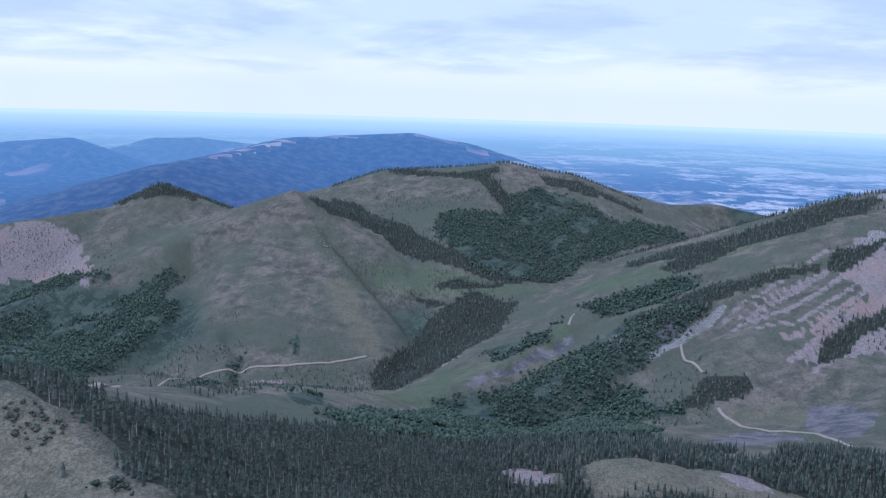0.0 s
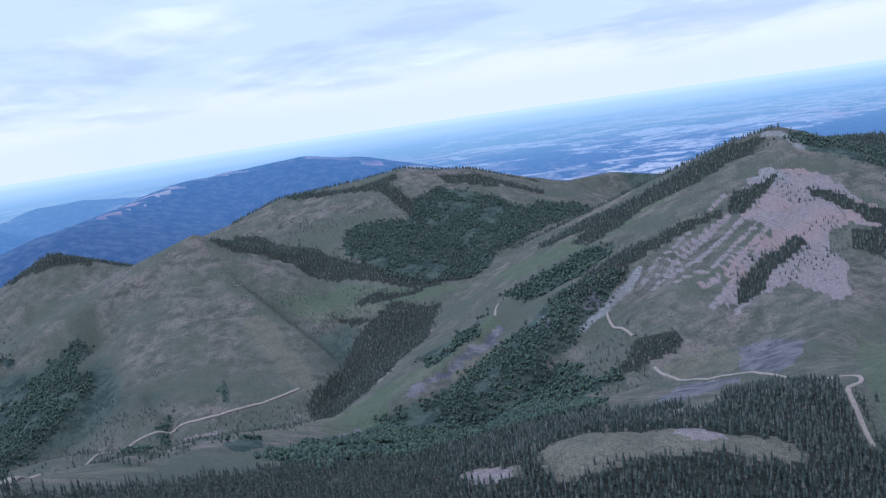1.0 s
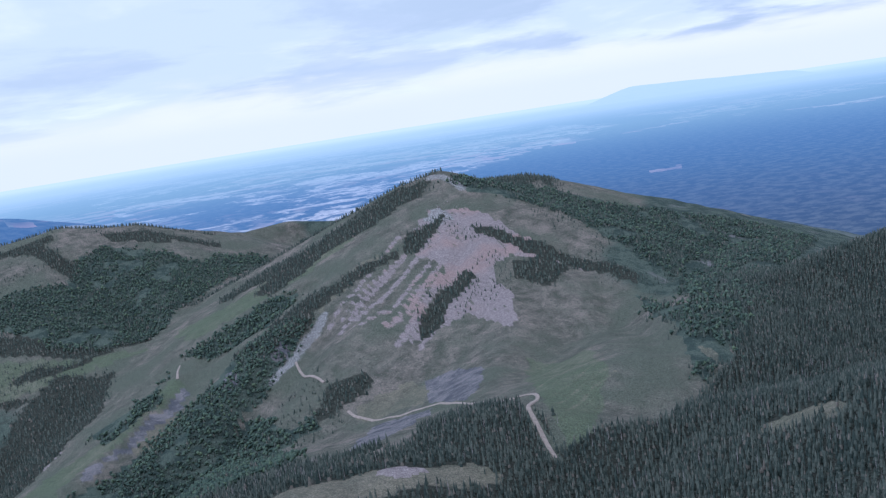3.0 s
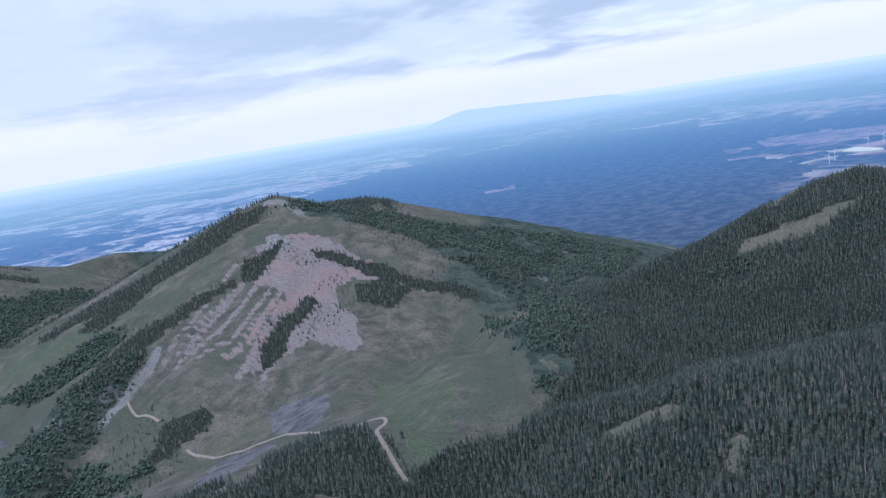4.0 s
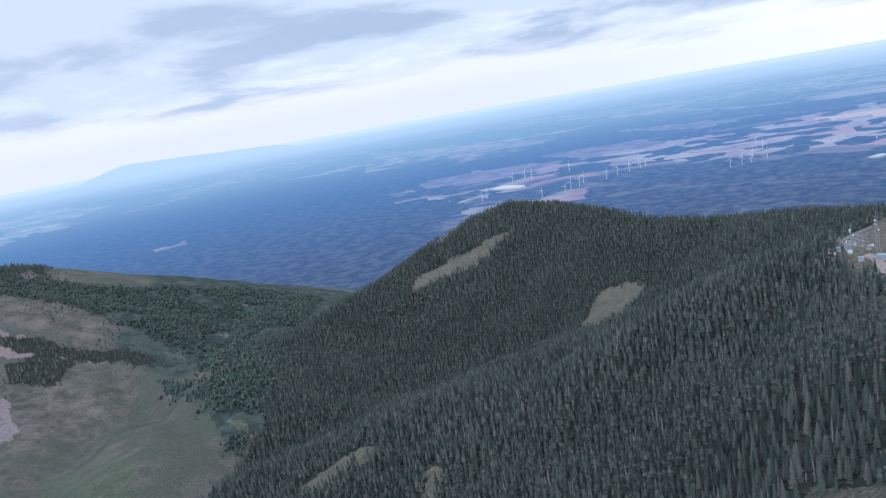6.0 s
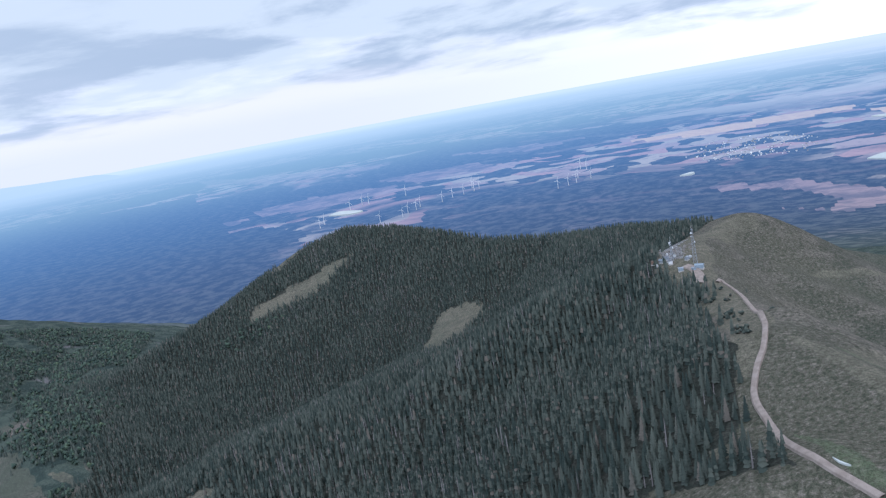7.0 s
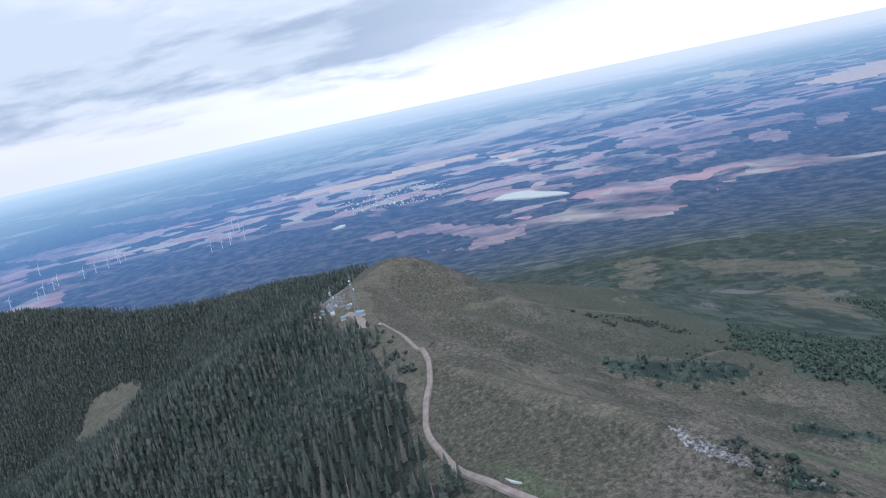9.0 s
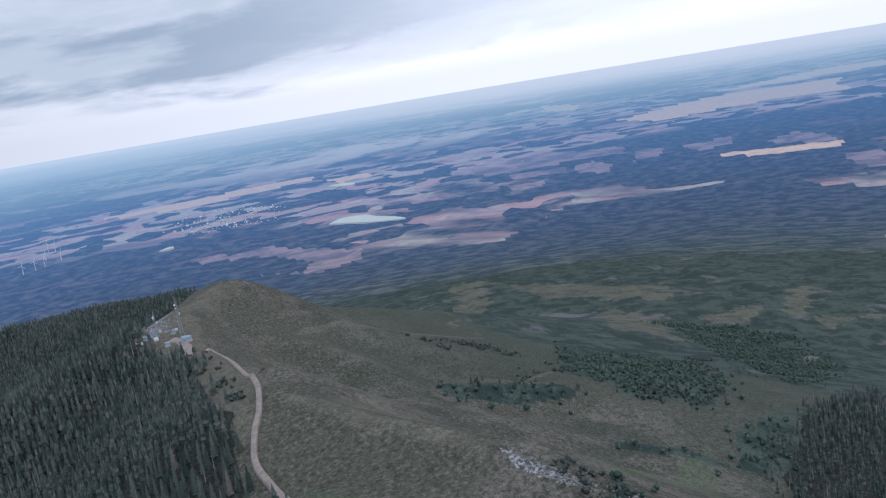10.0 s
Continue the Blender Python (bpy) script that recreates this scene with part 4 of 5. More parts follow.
wpx, wpy = px + 500 * fbm(px, py, 1800, 4, 91) * np.clip(np.hypot(px, py) / 20000, 0.2, 2), py + 500 * fbm(px, py, 1800, 4, 97) * np.clip(np.hypot(px, py) / 20000, 0.2, 2)
chans = []
for kind in ("sunlit_patch", "red", "wood"):
    got = np.zeros(px.shape)
    for poly in PLAIN[kind]:
        got = np.maximum(got, inside(wpx, wpy, poly))
    chans.append(got)
pale_land = np.zeros(px.shape)
for poly in PLAIN["pale"]:
    pale_land = np.maximum(pale_land, inside(wpx, wpy, poly))
att = plain.data.attributes.new("plain_cover", "FLOAT_COLOR", "POINT")
att.data.foreach_set("color", np.stack(chans + [np.ones_like(px)], -1).astype(np.float32).ravel())
att = plain.data.attributes.new("badlands", "FLOAT", "POINT")
att.data.foreach_set("value", pale_land.astype(np.float32))

# mask of the darker near-slope tones, fading out northwards
alpine = np.clip((520 - vy) / 260, 0, 1) * np.clip((vx + 350) / 100, 0, 1)
att = ground.data.attributes.new("alpine", "FLOAT", "POINT")
att.data.foreach_set("value", alpine.astype(np.float32))


# ---- woods ----
def spire(tiers, sides, seed):
    """A narrow spruce of unit height: ragged drooping tiers, as points and triangles."""
    rnd = np.random.RandomState(seed)
    verts, tris = [], []
    for k in range(tiers):
        f = k / tiers
        base, top = 0.06 + 0.86 * f, min(1.0, 0.06 + 0.86 * (f + 1.9 / tiers))
        rad = 0.165 * (1 - f) ** 0.85 + 0.02
        i0 = len(verts)
        for j in range(sides):
            a = 2 * math.pi * (j + 0.5 * (k % 2)) / sides + rnd.uniform(-0.2, 0.2)
            r = rad * (1.0 if j % 2 else 0.72) * rnd.uniform(0.8, 1.15)
            verts.append((r * math.cos(a), r * math.sin(a), base + rnd.uniform(-0.03, 0.03)))
        verts.append((rnd.uniform(-0.01, 0.01), rnd.uniform(-0.01, 0.01), top))
        for j in range(sides):
            tris.append((i0 + j, i0 + (j + 1) % sides, i0 + sides))
    return np.array(verts), np.array(tris)


def broadleaf(clumps, seed):
    """A rounded, broken crown of unit height made of uneven clumps."""
    rnd = np.random.RandomState(seed)
    verts, tris = [], []
    faces = [(0, 2, 4), (2, 1, 4), (1, 3, 4), (3, 0, 4), (2, 0, 5), (1, 2, 5), (3, 1, 5), (0, 3, 5)]
    for k in range(clumps):
        a = rnd.uniform(0, 6.28)
        cx, cy, cz = 0.2 * math.cos(a) * (k > 0), 0.2 * math.sin(a) * (k > 0), 0.42 + 0.34 * k / max(1, clumps - 1) * rnd.uniform(0.5, 1.2)
        r = 0.33 * rnd.uniform(0.7, 1.1)
        i0 = len(verts)
        for d in ((1, 0, 0), (-1, 0, 0), (0, 1, 0), (0, -1, 0), (0, 0, 1), (0, 0, -1)):
            s = r * rnd.uniform(0.7, 1.25)
            w = rnd.uniform(-0.12, 0.12, 3) * 0.6
            verts.append((cx + d[0] * s + w[0], cy + d[1] * s + w[1], cz + d[2] * s * 1.05 + w[2]))
        tris += [tuple(i0 + q for q in t) for t in faces]
    return np.array(verts), np.array(tris)


def snag(seed):
    """A dead spruce: a thin pole with short broken limbs."""
    rnd = np.random.RandomState(seed)
    verts, tris = [(0.035, 0, 0), (-0.02, 0.03, 0), (-0.02, -0.03, 0), (0, 0, 1)], [(0, 1, 3), (1, 2, 3), (2, 0, 3)]
    for k in range(7):
        z = 0.25 + 0.09 * k
        a, r = rnd.uniform(0, 6.28), 0.13 * (1.05 - z)
        i0 = len(verts)
        verts += [(0, 0, z), (0, 0, z + 0.05), (r * math.cos(a), r * math.sin(a), z - 0.02)]
        tris.append((i0, i0 + 1, i0 + 2))
    return np.array(verts), np.array(tris)


def raw_mesh(name, co, tri, material):
    me = bpy.data.meshes.new(name)
    me.vertices.add(len(co))
    me.vertices.foreach_set("co", np.asarray(co, np.float32).ravel())
    me.loops.add(tri.size)
    me.loops.foreach_set("vertex_index", np.asarray(tri, np.int32).ravel())
    me.polygons.add(len(tri))
    me.polygons.foreach_set("loop_start", np.arange(0, tri.size, 3, dtype=np.int32))
    me.update(calc_edges=True)
    me.materials.append(material)
    return me


def plant(name, label, category, shapes, x, y, tall, material, seed, wide=(0.85, 1.2)):
    """One joined stand of many trees, each turned and sized in its own way."""
    rnd = np.random.RandomState(seed)
    z = ground_height(x, y)
    cx, cy, cz = compress(x, y, z)
    shrink = np.hypot(cx - CENTRE[0], cy - CENTRE[1]) / np.maximum(np.hypot(x - CENTRE[0], y - CENTRE[1]), 1)
    pick = rnd.randint(0, len(shapes), len(x))
    cos, tris, base = [], [], 0
    for k, (v, f) in enumerate(shapes):
        s = np.where(pick == k)[0]
        if not len(s):
            continue
        a, w = rnd.uniform(0, 6.28, len(s)), rnd.uniform(*wide, len(s))
        h = tall[s] * shrink[s]
        vx_ = v[None, :, 0] * np.cos(a)[:, None] - v[None, :, 1] * np.sin(a)[:, None]
        vy_ = v[None, :, 0] * np.sin(a)[:, None] + v[None, :, 1] * np.cos(a)[:, None]
        co = np.stack([cx[s][:, None] + vx_ * (h * w)[:, None], cy[s][:, None] + vy_ * (h * w)[:, None], (cz[s] - 0.5)[:, None] + v[None, :, 2] * h[:, None]], -1)
        cos.append(co.reshape(-1, 3))
        tris.append((f[None] + (base + np.arange(len(s)) * len(v))[:, None, None]).reshape(-1, 3))
        base += len(s) * len(v)
    ob = new(name, raw_mesh(name, np.concatenate(cos), np.concatenate(tris), material))
    return tagged(ob, label, category, kind="stuff")


def scatter(x0, x1, y0, y1, step, seed):
    rnd = np.random.RandomState(seed)
    gx_, gy_ = np.meshgrid(np.arange(x0, x1, step), np.arange(y0, y1, step))
    return (gx_ + rnd.uniform(-0.5, 0.5, gx_.shape) * step).ravel(), (gy_ + rnd.uniform(-0.5, 0.5, gy_.shape) * step).ravel()


SPRUCE_FINE = [spire(6, 7, k) for k in range(5)]
SPRUCE_MID = [spire(3, 6, 20 + k) for k in range(5)]
SPRUCE_FAR = [spire(2, 5, 40 + k) for k in range(4)]
SNAGS = [snag(k) for k in range(4)]
LEAFY = [broadleaf(5, 60 + k) for k in range(5)]
LEAFY_FAR = [broadleaf(2, 70 + k) for k in range(4)]

wx_, wy_ = scatter(-350, 1900, -950, 1250, 5.2, 3)
keep = in_woods("spruce", wx_, wy_, 6.0)
wx_, wy_ = wx_[keep], wy_[keep]
rnd_w = np.random.RandomState(8)
keep = rnd_w.uniform(0, 1, len(wx_)) < 0.93 + 0.5 * fbm(wx_, wy_, 90, 3, 31)
wx_, wy_ = wx_[keep], wy_[keep]
away = np.hypot(wx_ - CENTRE[0], wy_ - CENTRE[1])
tall = (12.6 + 5 * fbm(wx_, wy_, 160, 3, 37)) * rnd_w.uniform(0.62, 1.22, len(wx_))
tall = np.where(wy_ < -60, 0.8 * tall, np.where((wx_ < 60) & (wy_ > 330), 0.72 * tall, tall))
dead = rnd_w.uniform(0, 1, len(wx_)) < 0.035 + 0.16 * np.clip(fbm(wx_, wy_, 130, 3, 41) * 3, 0, 1)
order = np.argsort(np.hypot(wx_ - 430, wy_ - 105) + 1e6 * dead)[:300]
single = np.zeros(len(wx_), bool)
single[order] = True
one_x, one_y, one_h = wx_[single], wy_[single], tall[single]
fine_zone = (away < 640) & ~dead & ~single
plant("spruce_wood", "dense dark green spruce wood on the steep slope", "forest", SPRUCE_FINE, wx_[fine_zone], wy_[fine_zone], tall[fine_zone], MAT_NEEDLE, 1, (0.74, 1.1))
mid_zone = (away >= 640) & ~dead & ~single
plant("spruce_wood", "dark spruce forest covering the hillside below the ridge", "forest", SPRUCE_MID, wx_[mid_zone], wy_[mid_zone], tall[mid_zone], MAT_NEEDLE, 2, (0.78, 1.15))
plant("dead_spruce_wood", "scattered grey dead spruce standing among the green", "dead trees", SNAGS, wx_[dead], wy_[dead], tall[dead] * 1.05, MAT_DEAD, 3)

fx_, fy_ = scatter(-1900, 2100, 1150, 4000, 9.5, 5)
keep = in_woods("spruce", fx_, fy_, 9.0)
for line in ([p[:2] for p in RIDGES["red_west"][0]], [p[:2] for p in RIDGES["mound"][0]]):
    keep |= off_line(*wobble(fx_, fy_ - 14, 40, 90), line) < 20
keep &= rnd_w.uniform(0, 1, len(fx_)) < 0.85 + 0.5 * fbm(fx_, fy_, 120, 3, 43)
fx_, fy_ = fx_[keep], fy_[keep]
plant("spruce_wood", "dark conifer stands on the far mountain flanks", "forest", SPRUCE_FAR, fx_, fy_, 12 * rnd_w.uniform(0.6, 1.25, len(fx_)), MAT_NEEDLE, 4, (1.0, 1.7))

sx_, sy_ = scatter(-1900, 1900, -700, 3600, 13.0, 7)
keep = in_woods("sparse", sx_, sy_, 8.0) & (fbm(sx_, sy_, 55, 3, 47) > np.where(sx_ < -900, -0.04, 0.02) + 0.1 * (np.hypot(sx_ - 400, sy_ + 200) < 700))
sx_, sy_ = sx_[keep], sy_[keep]
plant("open_spruce", "scattered small spruce and juniper on stony ground", "trees", SPRUCE_FAR, sx_, sy_, np.where(sy_ < 300, 4.6, 8.0) * rnd_w.uniform(0.5, 1.3, len(sx_)), MAT_NEEDLE, 5, (1.0, 1.6))

ax_, ay_ = scatter(-1900, 2300, -1100, 3700, 7.8, 9)
keep = in_woods("aspen", ax_, ay_, 8.0) & (fbm(ax_, ay_, 80, 4, 53) > np.where(ay_ > 2450, -0.20, np.where((ax_ > 900) & (ay_ > 850), -0.16, -0.12)))
ax_, ay_ = ax_[keep], ay_[keep]
conif = rnd_w.uniform(0, 1, len(ax_)) < np.where((ax_ > 900) & (ay_ > 850), 0.6, np.where(ay_ > 2450, 0.4, 0.25))
near_a = (np.hypot(ax_, ay_) < 1500) & ~conif
plant("aspen_grove", "rounded green aspen and oak groves in the valley", "trees", LEAFY, ax_[near_a], ay_[near_a], np.where(ay_[near_a] < 300, 4.6, 8.5) * rnd_w.uniform(0.6, 1.3, near_a.sum()), MAT_LEAF, 6)
far_a = (np.hypot(ax_, ay_) >= 1500) & ~conif
plant("aspen_grove", "distant green broadleaf groves along the valley floor", "trees", LEAFY_FAR, ax_[far_a], ay_[far_a], np.where(ay_[far_a] < 300, 6.0, 9.5) * rnd_w.uniform(0.6, 1.3, far_a.sum()), MAT_LEAF, 7, (1.0, 1.5))
plant("mixed_spruce", "dark spruce mixed into the broadleaf valley woods", "trees", SPRUCE_FAR, ax_[conif], ay_[conif], np.where(ay_[conif] < 300, 6.0, 11.0) * rnd_w.uniform(0.6, 1.3, conif.sum()), MAT_NEEDLE, 8, (1.0, 1.5))

bx_, by_ = scatter(-450, 1500, -700, 600, 4.2, 13)
keep = np.zeros(len(bx_), bool)
for poly in SHRUBS:
    keep |= inside(*wobble(bx_, by_, 20, 30), poly)
for line, width in ROADS.values():
    keep &= off_line(bx_, by_, line) > width * 0.7
keep &= fbm(bx_, by_, 30, 3, 59) + rnd_w.normal(0, 0.04, len(bx_)) > 0.13
bx_, by_ = bx_[keep], by_[keep]
plant("juniper_scrub", "low dark juniper and dwarf spruce scrub among the stones", "shrubs", LEAFY, bx_, by_, 2.4 * rnd_w.uniform(0.4, 1.7, len(bx_)), MAT_NEEDLE, 14, (1.0, 1.6))


# ---- roads and tracks: ribbons worn into the slopes ----
def smooth_line(pts, step):
    """Evenly spaced points along a rounded plan line."""
    p = np.array(pts, float)
    for _ in range(3):
        q = [p[0]]
        for a, b in zip(p, p[1:]):
            q += [0.75 * a + 0.25 * b, 0.25 * a + 0.75 * b]
        p = np.array(q + [p[-1]])
    d = np.concatenate([[0], np.cumsum(np.hypot(*np.diff(p, axis=0).T))])
    s = np.arange(0, d[-1], step)
    return np.stack([np.interp(s, d, p[:, 0]), np.interp(s, d, p[:, 1])], -1)


def ribbon(name, pts, width, label, lift=1.1, step=5.0):
    line = smooth_line(pts, step)
    tang = np.gradient(line, axis=0)
    tang /= np.maximum(np.linalg.norm(tang, axis=1), 1e-6)[:, None]
    nor = np.stack([-tang[:, 1], tang[:, 0]], -1)
    w = width * (0.5 + 0.16 * fbm(line[:, 0], line[:, 1], 25, 2, 61))
    lanes = (-1.25, -0.9, 0.0, 0.9, 1.25)
    sag = (-1.6, 0.0, 0.12, 0.0, -1.6)
    bm = bmesh.new()
    rows = []
    for f, dz in zip(lanes, sag):
        q = line + nor * (w * f)[:, None]
        z = np.maximum(ground_height(q[:, 0], q[:, 1]), ground_height(line[:, 0], line[:, 1]) - 0.6) + lift + dz
        rows.append([bm.verts.new((a[0], a[1], b)) for a, b in zip(q, z)])
    for r0, r1 in zip(rows, rows[1:]):
        for k in range(len(r0) - 1):
            bm.faces.new((r0[k], r0[k + 1], r1[k + 1], r1[k]))
    me = bpy.data.meshes.new(name)
    bm.to_mesh(me)
    bm.free()
    me.materials.append(MAT_ROAD)
    return tagged(new(name, me), label, "road", kind="structure")


ribbon("road", ROADS["ridge_road"][0], 3.1, "pale gravel road along the bare ridge")
ribbon("road", ROADS["mine_road"][0], 5.0, "pale dirt road curving past the old quarry to a hairpin")
ribbon("road", ROADS["trail"][0], 4.5, "narrow pale dirt trail across the grass slope", 2.2)
ribbon("road", ROADS["path"][0], 5.5, "thin dirt path round the foot of the pyramid hill", 2.2)
ribbon("road", ROADS["bend_path"][0], 5.0, "short pale path over the green spur")
ribbon("road", ROADS["station_track"][0], 8.0, "pale gravel yard below the masts")


# ---- things ----
def simple(name, low, high, rough=0.6, metal=0.0, scale=1.0):
    m = speckled(name, low, high, scale, rough)
    m.node_tree.nodes["Principled BSDF"].inputs["Metallic"].default_value = metal
    return m


MAT_WHITE = simple("white_paint", (0.70, 0.71, 0.72), (0.82, 0.82, 0.82), 0.5)
MAT_STEEL = simple("galvanised_steel", (0.30, 0.33, 0.37), (0.42, 0.45, 0.50), 0.5, 0.4)
MAT_BLUE = simple("pale_blue_sheet", (0.25, 0.31, 0.37), (0.36, 0.42, 0.47), 0.5)
MAT_BROWN = simple("brown_boards", (0.20, 0.13, 0.10), (0.30, 0.21, 0.16), 0.8)
MAT_ROOF = simple("grey_roof", (0.16, 0.17, 0.19), (0.26, 0.27, 0.30), 0.7)
MAT_CONCRETE = simple("concrete", (0.42, 0.40, 0.37), (0.55, 0.53, 0.49), 0.85)
MAT_STONE = speckled("pale_stone", (0.15, 0.14, 0.125), (0.29, 0.27, 0.245), 0.8)
MAT_GLASS, glt, glb = mat("window_glass", 0.1, 0.5)
glb.inputs["Base Color"].default_value = (0.03, 0.04, 0.05, 1)
MAT_WATER, wat, wab = mat("still_water", 0.12, 0.5)
put(wat, wab, "Base Color", mixc(wat, noisen(wat, place(wat), 0.02, 3.0), (0.50, 0.54, 0.52), (0.60, 0.63, 0.60)))


def part(name, bm, material, parent=None, label=""):
    """Links a bmesh as one mesh object, under its thing if one is given."""
    me = bpy.data.meshes.new(name)
    bm.to_mesh(me)
    bm.free()
    me.materials.append(material)
    ob = new(name, me)
    ob.parent = parent
    return tagged(ob, label)


def box(bm, x, y, z, sx, sy, sz, bevel=0.0):
    got = bmesh.ops.create_cube(bm, size=1.0, matrix=Matrix.Translation((x, y, z + sz / 2)) @ Matrix.Diagonal((sx, sy, sz, 1)))
    if bevel:
        edges = list({e for v in got["verts"] for e in v.link_edges})
        bmesh.ops.bevel(bm, geom=edges, offset=bevel, segments=1, affect="EDGES")
    return bm


def rod(bm, a, b, r0, r1=None, sides=6):
    """A tapered round bar from a to b."""
    a, b = Vector(a), Vector(b)
    r1 = r0 if r1 is None else r1
    turn = (b - a).to_track_quat("Z", "Y").to_matrix().to_4x4()
    bmesh.ops.create_cone(bm, cap_ends=True, segments=sides, radius1=r0, radius2=r1, depth=(b - a).length, matrix=Matrix.Translation((a + b) / 2) @ turn)
    return bm


def stand(p, sink=0.0):
    """A plan place on the ground, drawn nearer if it lies far out."""
    x, y = np.array([float(p[0])]), np.array([float(p[1])])
    z = ground_height(x, y)
    cx, cy, cz = compress(x, y, z)
    s = math.hypot(cx[0] - CENTRE[0], cy[0] - CENTRE[1]) / math.hypot(x[0] - CENTRE[0], y[0] - CENTRE[1])
    return Vector((cx[0], cy[0], cz[0] - sink)), s


def wind_turbine():
    """White three-bladed wind turbine, 80 m to the hub."""
    thing = new("wind_turbine")
    part("foundation", rod(bmesh.new(), (0, 0, -6), (0, 0, 0.6), 7, 6, 12), MAT_CONCRETE, thing)
    part("tower", rod(bmesh.new(), (0, 0, 0), (0, 0, 79), 2.8, 1.7, 12), MAT_WHITE, thing)
    part("nacelle", box(bmesh.new(), 0, 2.0, 78.5, 3.6, 10, 3.8, 0.7), MAT_WHITE, thing)
    hub = part("hub", rod(bmesh.new(), (0, -5.2, 80.4), (0, -2.8, 80.4), 0.9, 1.8, 10), MAT_WHITE, thing)
    for k in range(3):
        a = radians(20 + 120 * k)
        bm = bmesh.new()
        d = Vector((math.sin(a), 0, math.cos(a)))
        side = Vector((math.cos(a), 0, -math.sin(a)))
        c = Vector((0, -4.2, 80.4))
        rings = []
        for f, chord, thick in ((0.02, 1.8, 1.6), (0.16, 3.6, 0.9), (0.5, 2.4, 0.5), (0.85, 1.4, 0.3), (1.0, 0.5, 0.12)):
            m = c + d * (46 * f)
            rings.append([bm.verts.new(m + side * (chord * u) + Vector((0, thick * v, 0))) for u, v in ((0.65, 0), (0.1, 0.5), (-0.35, 0), (0.1, -0.5))])
        for r0, r1 in zip(rings, rings[1:]):
            for i in range(4):
                bm.faces.new((r0[i], r0[(i + 1) % 4], r1[(i + 1) % 4], r1[i]))
        bm.faces.new(rings[-1])
        part("blade", bm, MAT_WHITE, thing)
    return tagged(thing, "white three-bladed wind turbine on the scrubby plain", "wind turbine", "turbines of the wind farm")


first = None
rnd_t = random.Random(4)
for p in TURBINES:
    at, s = stand(p)
    m = Matrix.Translation(at) @ Matrix.Rotation(radians(-75 + rnd_t.uniform(-12, 12)), 4, "Z")
    if first is None:
        first = wind_turbine()
        first.scale = (s * 1.15,) * 3
        first.matrix_basis = m @ Matrix.Diagonal((s * 1.15, s * 1.15, s * 1.15, 1))
    else:
        copy_thing(first, m)


def lattice_mast(tall, wide, label):
    """Four-legged steel mast, braced, with drum and whip aerials."""
    thing = new("radio_mast")
    foot, head = wide, wide * 0.35
    for sx, sy in ((1, 1), (1, -1), (-1, -1), (-1, 1)):
        part("leg", rod(bmesh.new(), (sx * foot, sy * foot, -2), (sx * head, sy * head, tall), 0.16, 0.11, 5), MAT_STEEL, thing)
    levels = int(tall / 3)
    for k in range(levels):
        f0, f1 = k / levels, (k + 1) / levels
        w0, w1 = foot + (head - foot) * f0, foot + (head - foot) * f1
        bm = bmesh.new()
        for (ax, ay), (bx, by) in (((1, 1), (1, -1)), ((1, -1), (-1, -1)), ((-1, -1), (-1, 1)), ((-1, 1), (1, 1))):
            rod(bm, (ax * w0, ay * w0, tall * f0), (bx * w1, by * w1, tall * f1), 0.07, 0.07, 4)
            rod(bm, (ax * w1, ay * w1, tall * f1), (bx * w1, by * w1, tall * f1), 0.07, 0.07, 4)
        part("bracing", bm, MAT_STEEL, thing)
    for k, (f, r) in enumerate(((0.62, 1.1), (0.78, 0.8), (0.9, 0.9))):
        a = 2.1 * k - 1.6
        c = Vector((math.cos(a) * 1.3, math.sin(a) * 1.3, tall * f))
        part("drum_aerial", rod(bmesh.new(), c, c + Vector((math.cos(a), math.sin(a), 0)) * 0.7, r, r * 0.9, 12), MAT_WHITE, thing, "round white drum aerial")
    part("whip_aerial", rod(bmesh.new(), (0, 0, tall - 0.5), (0, 0, tall + 4), 0.08, 0.03, 5), MAT_WHITE, thing)
    return tagged(thing, label, "radio mast")


def equipment_shed(w, d, h, wall_mat, roof_mat, label):
    thing = new("equipment_shed")
    part("plinth", box(bmesh.new(), 0, 0, -3.0, w + 0.6, d + 0.6, 3.15), MAT_CONCRETE, thing)
    part("wall", box(bmesh.new(), 0, 0, 0.15, w, d, h, 0.05), wall_mat, thing)
    bm = bmesh.new()
    v = [bm.verts.new(q) for q in ((-w / 2 - 0.4, -d / 2 - 0.4, h + 0.1), (w / 2 + 0.4, -d / 2 - 0.4, h + 0.1), (w / 2 + 0.4, d / 2 + 0.4, h + 0.1), (-w / 2 - 0.4, d / 2 + 0.4, h + 0.1), (-w / 2 - 0.4, 0, h + d * 0.2), (w / 2 + 0.4, 0, h + d * 0.2))]
    for f in ((0, 1, 5, 4), (3, 4, 5, 2), (0, 4, 3), (1, 2, 5), (0, 3, 2, 1)):
        bm.faces.new([v[i] for i in f])
    part("roof", bm, roof_mat, thing)
    part("door", box(bmesh.new(), w * 0.2, -d / 2 - 0.03, 0.2, 1.0, 0.08, 2.05), MAT_STEEL, thing)
    part("vent", box(bmesh.new(), -w * 0.2, -d / 2 - 0.04, 1.5, 0.8, 0.08, 0.6), MAT_ROOF, thing)
    return tagged(thing, label, "shed")


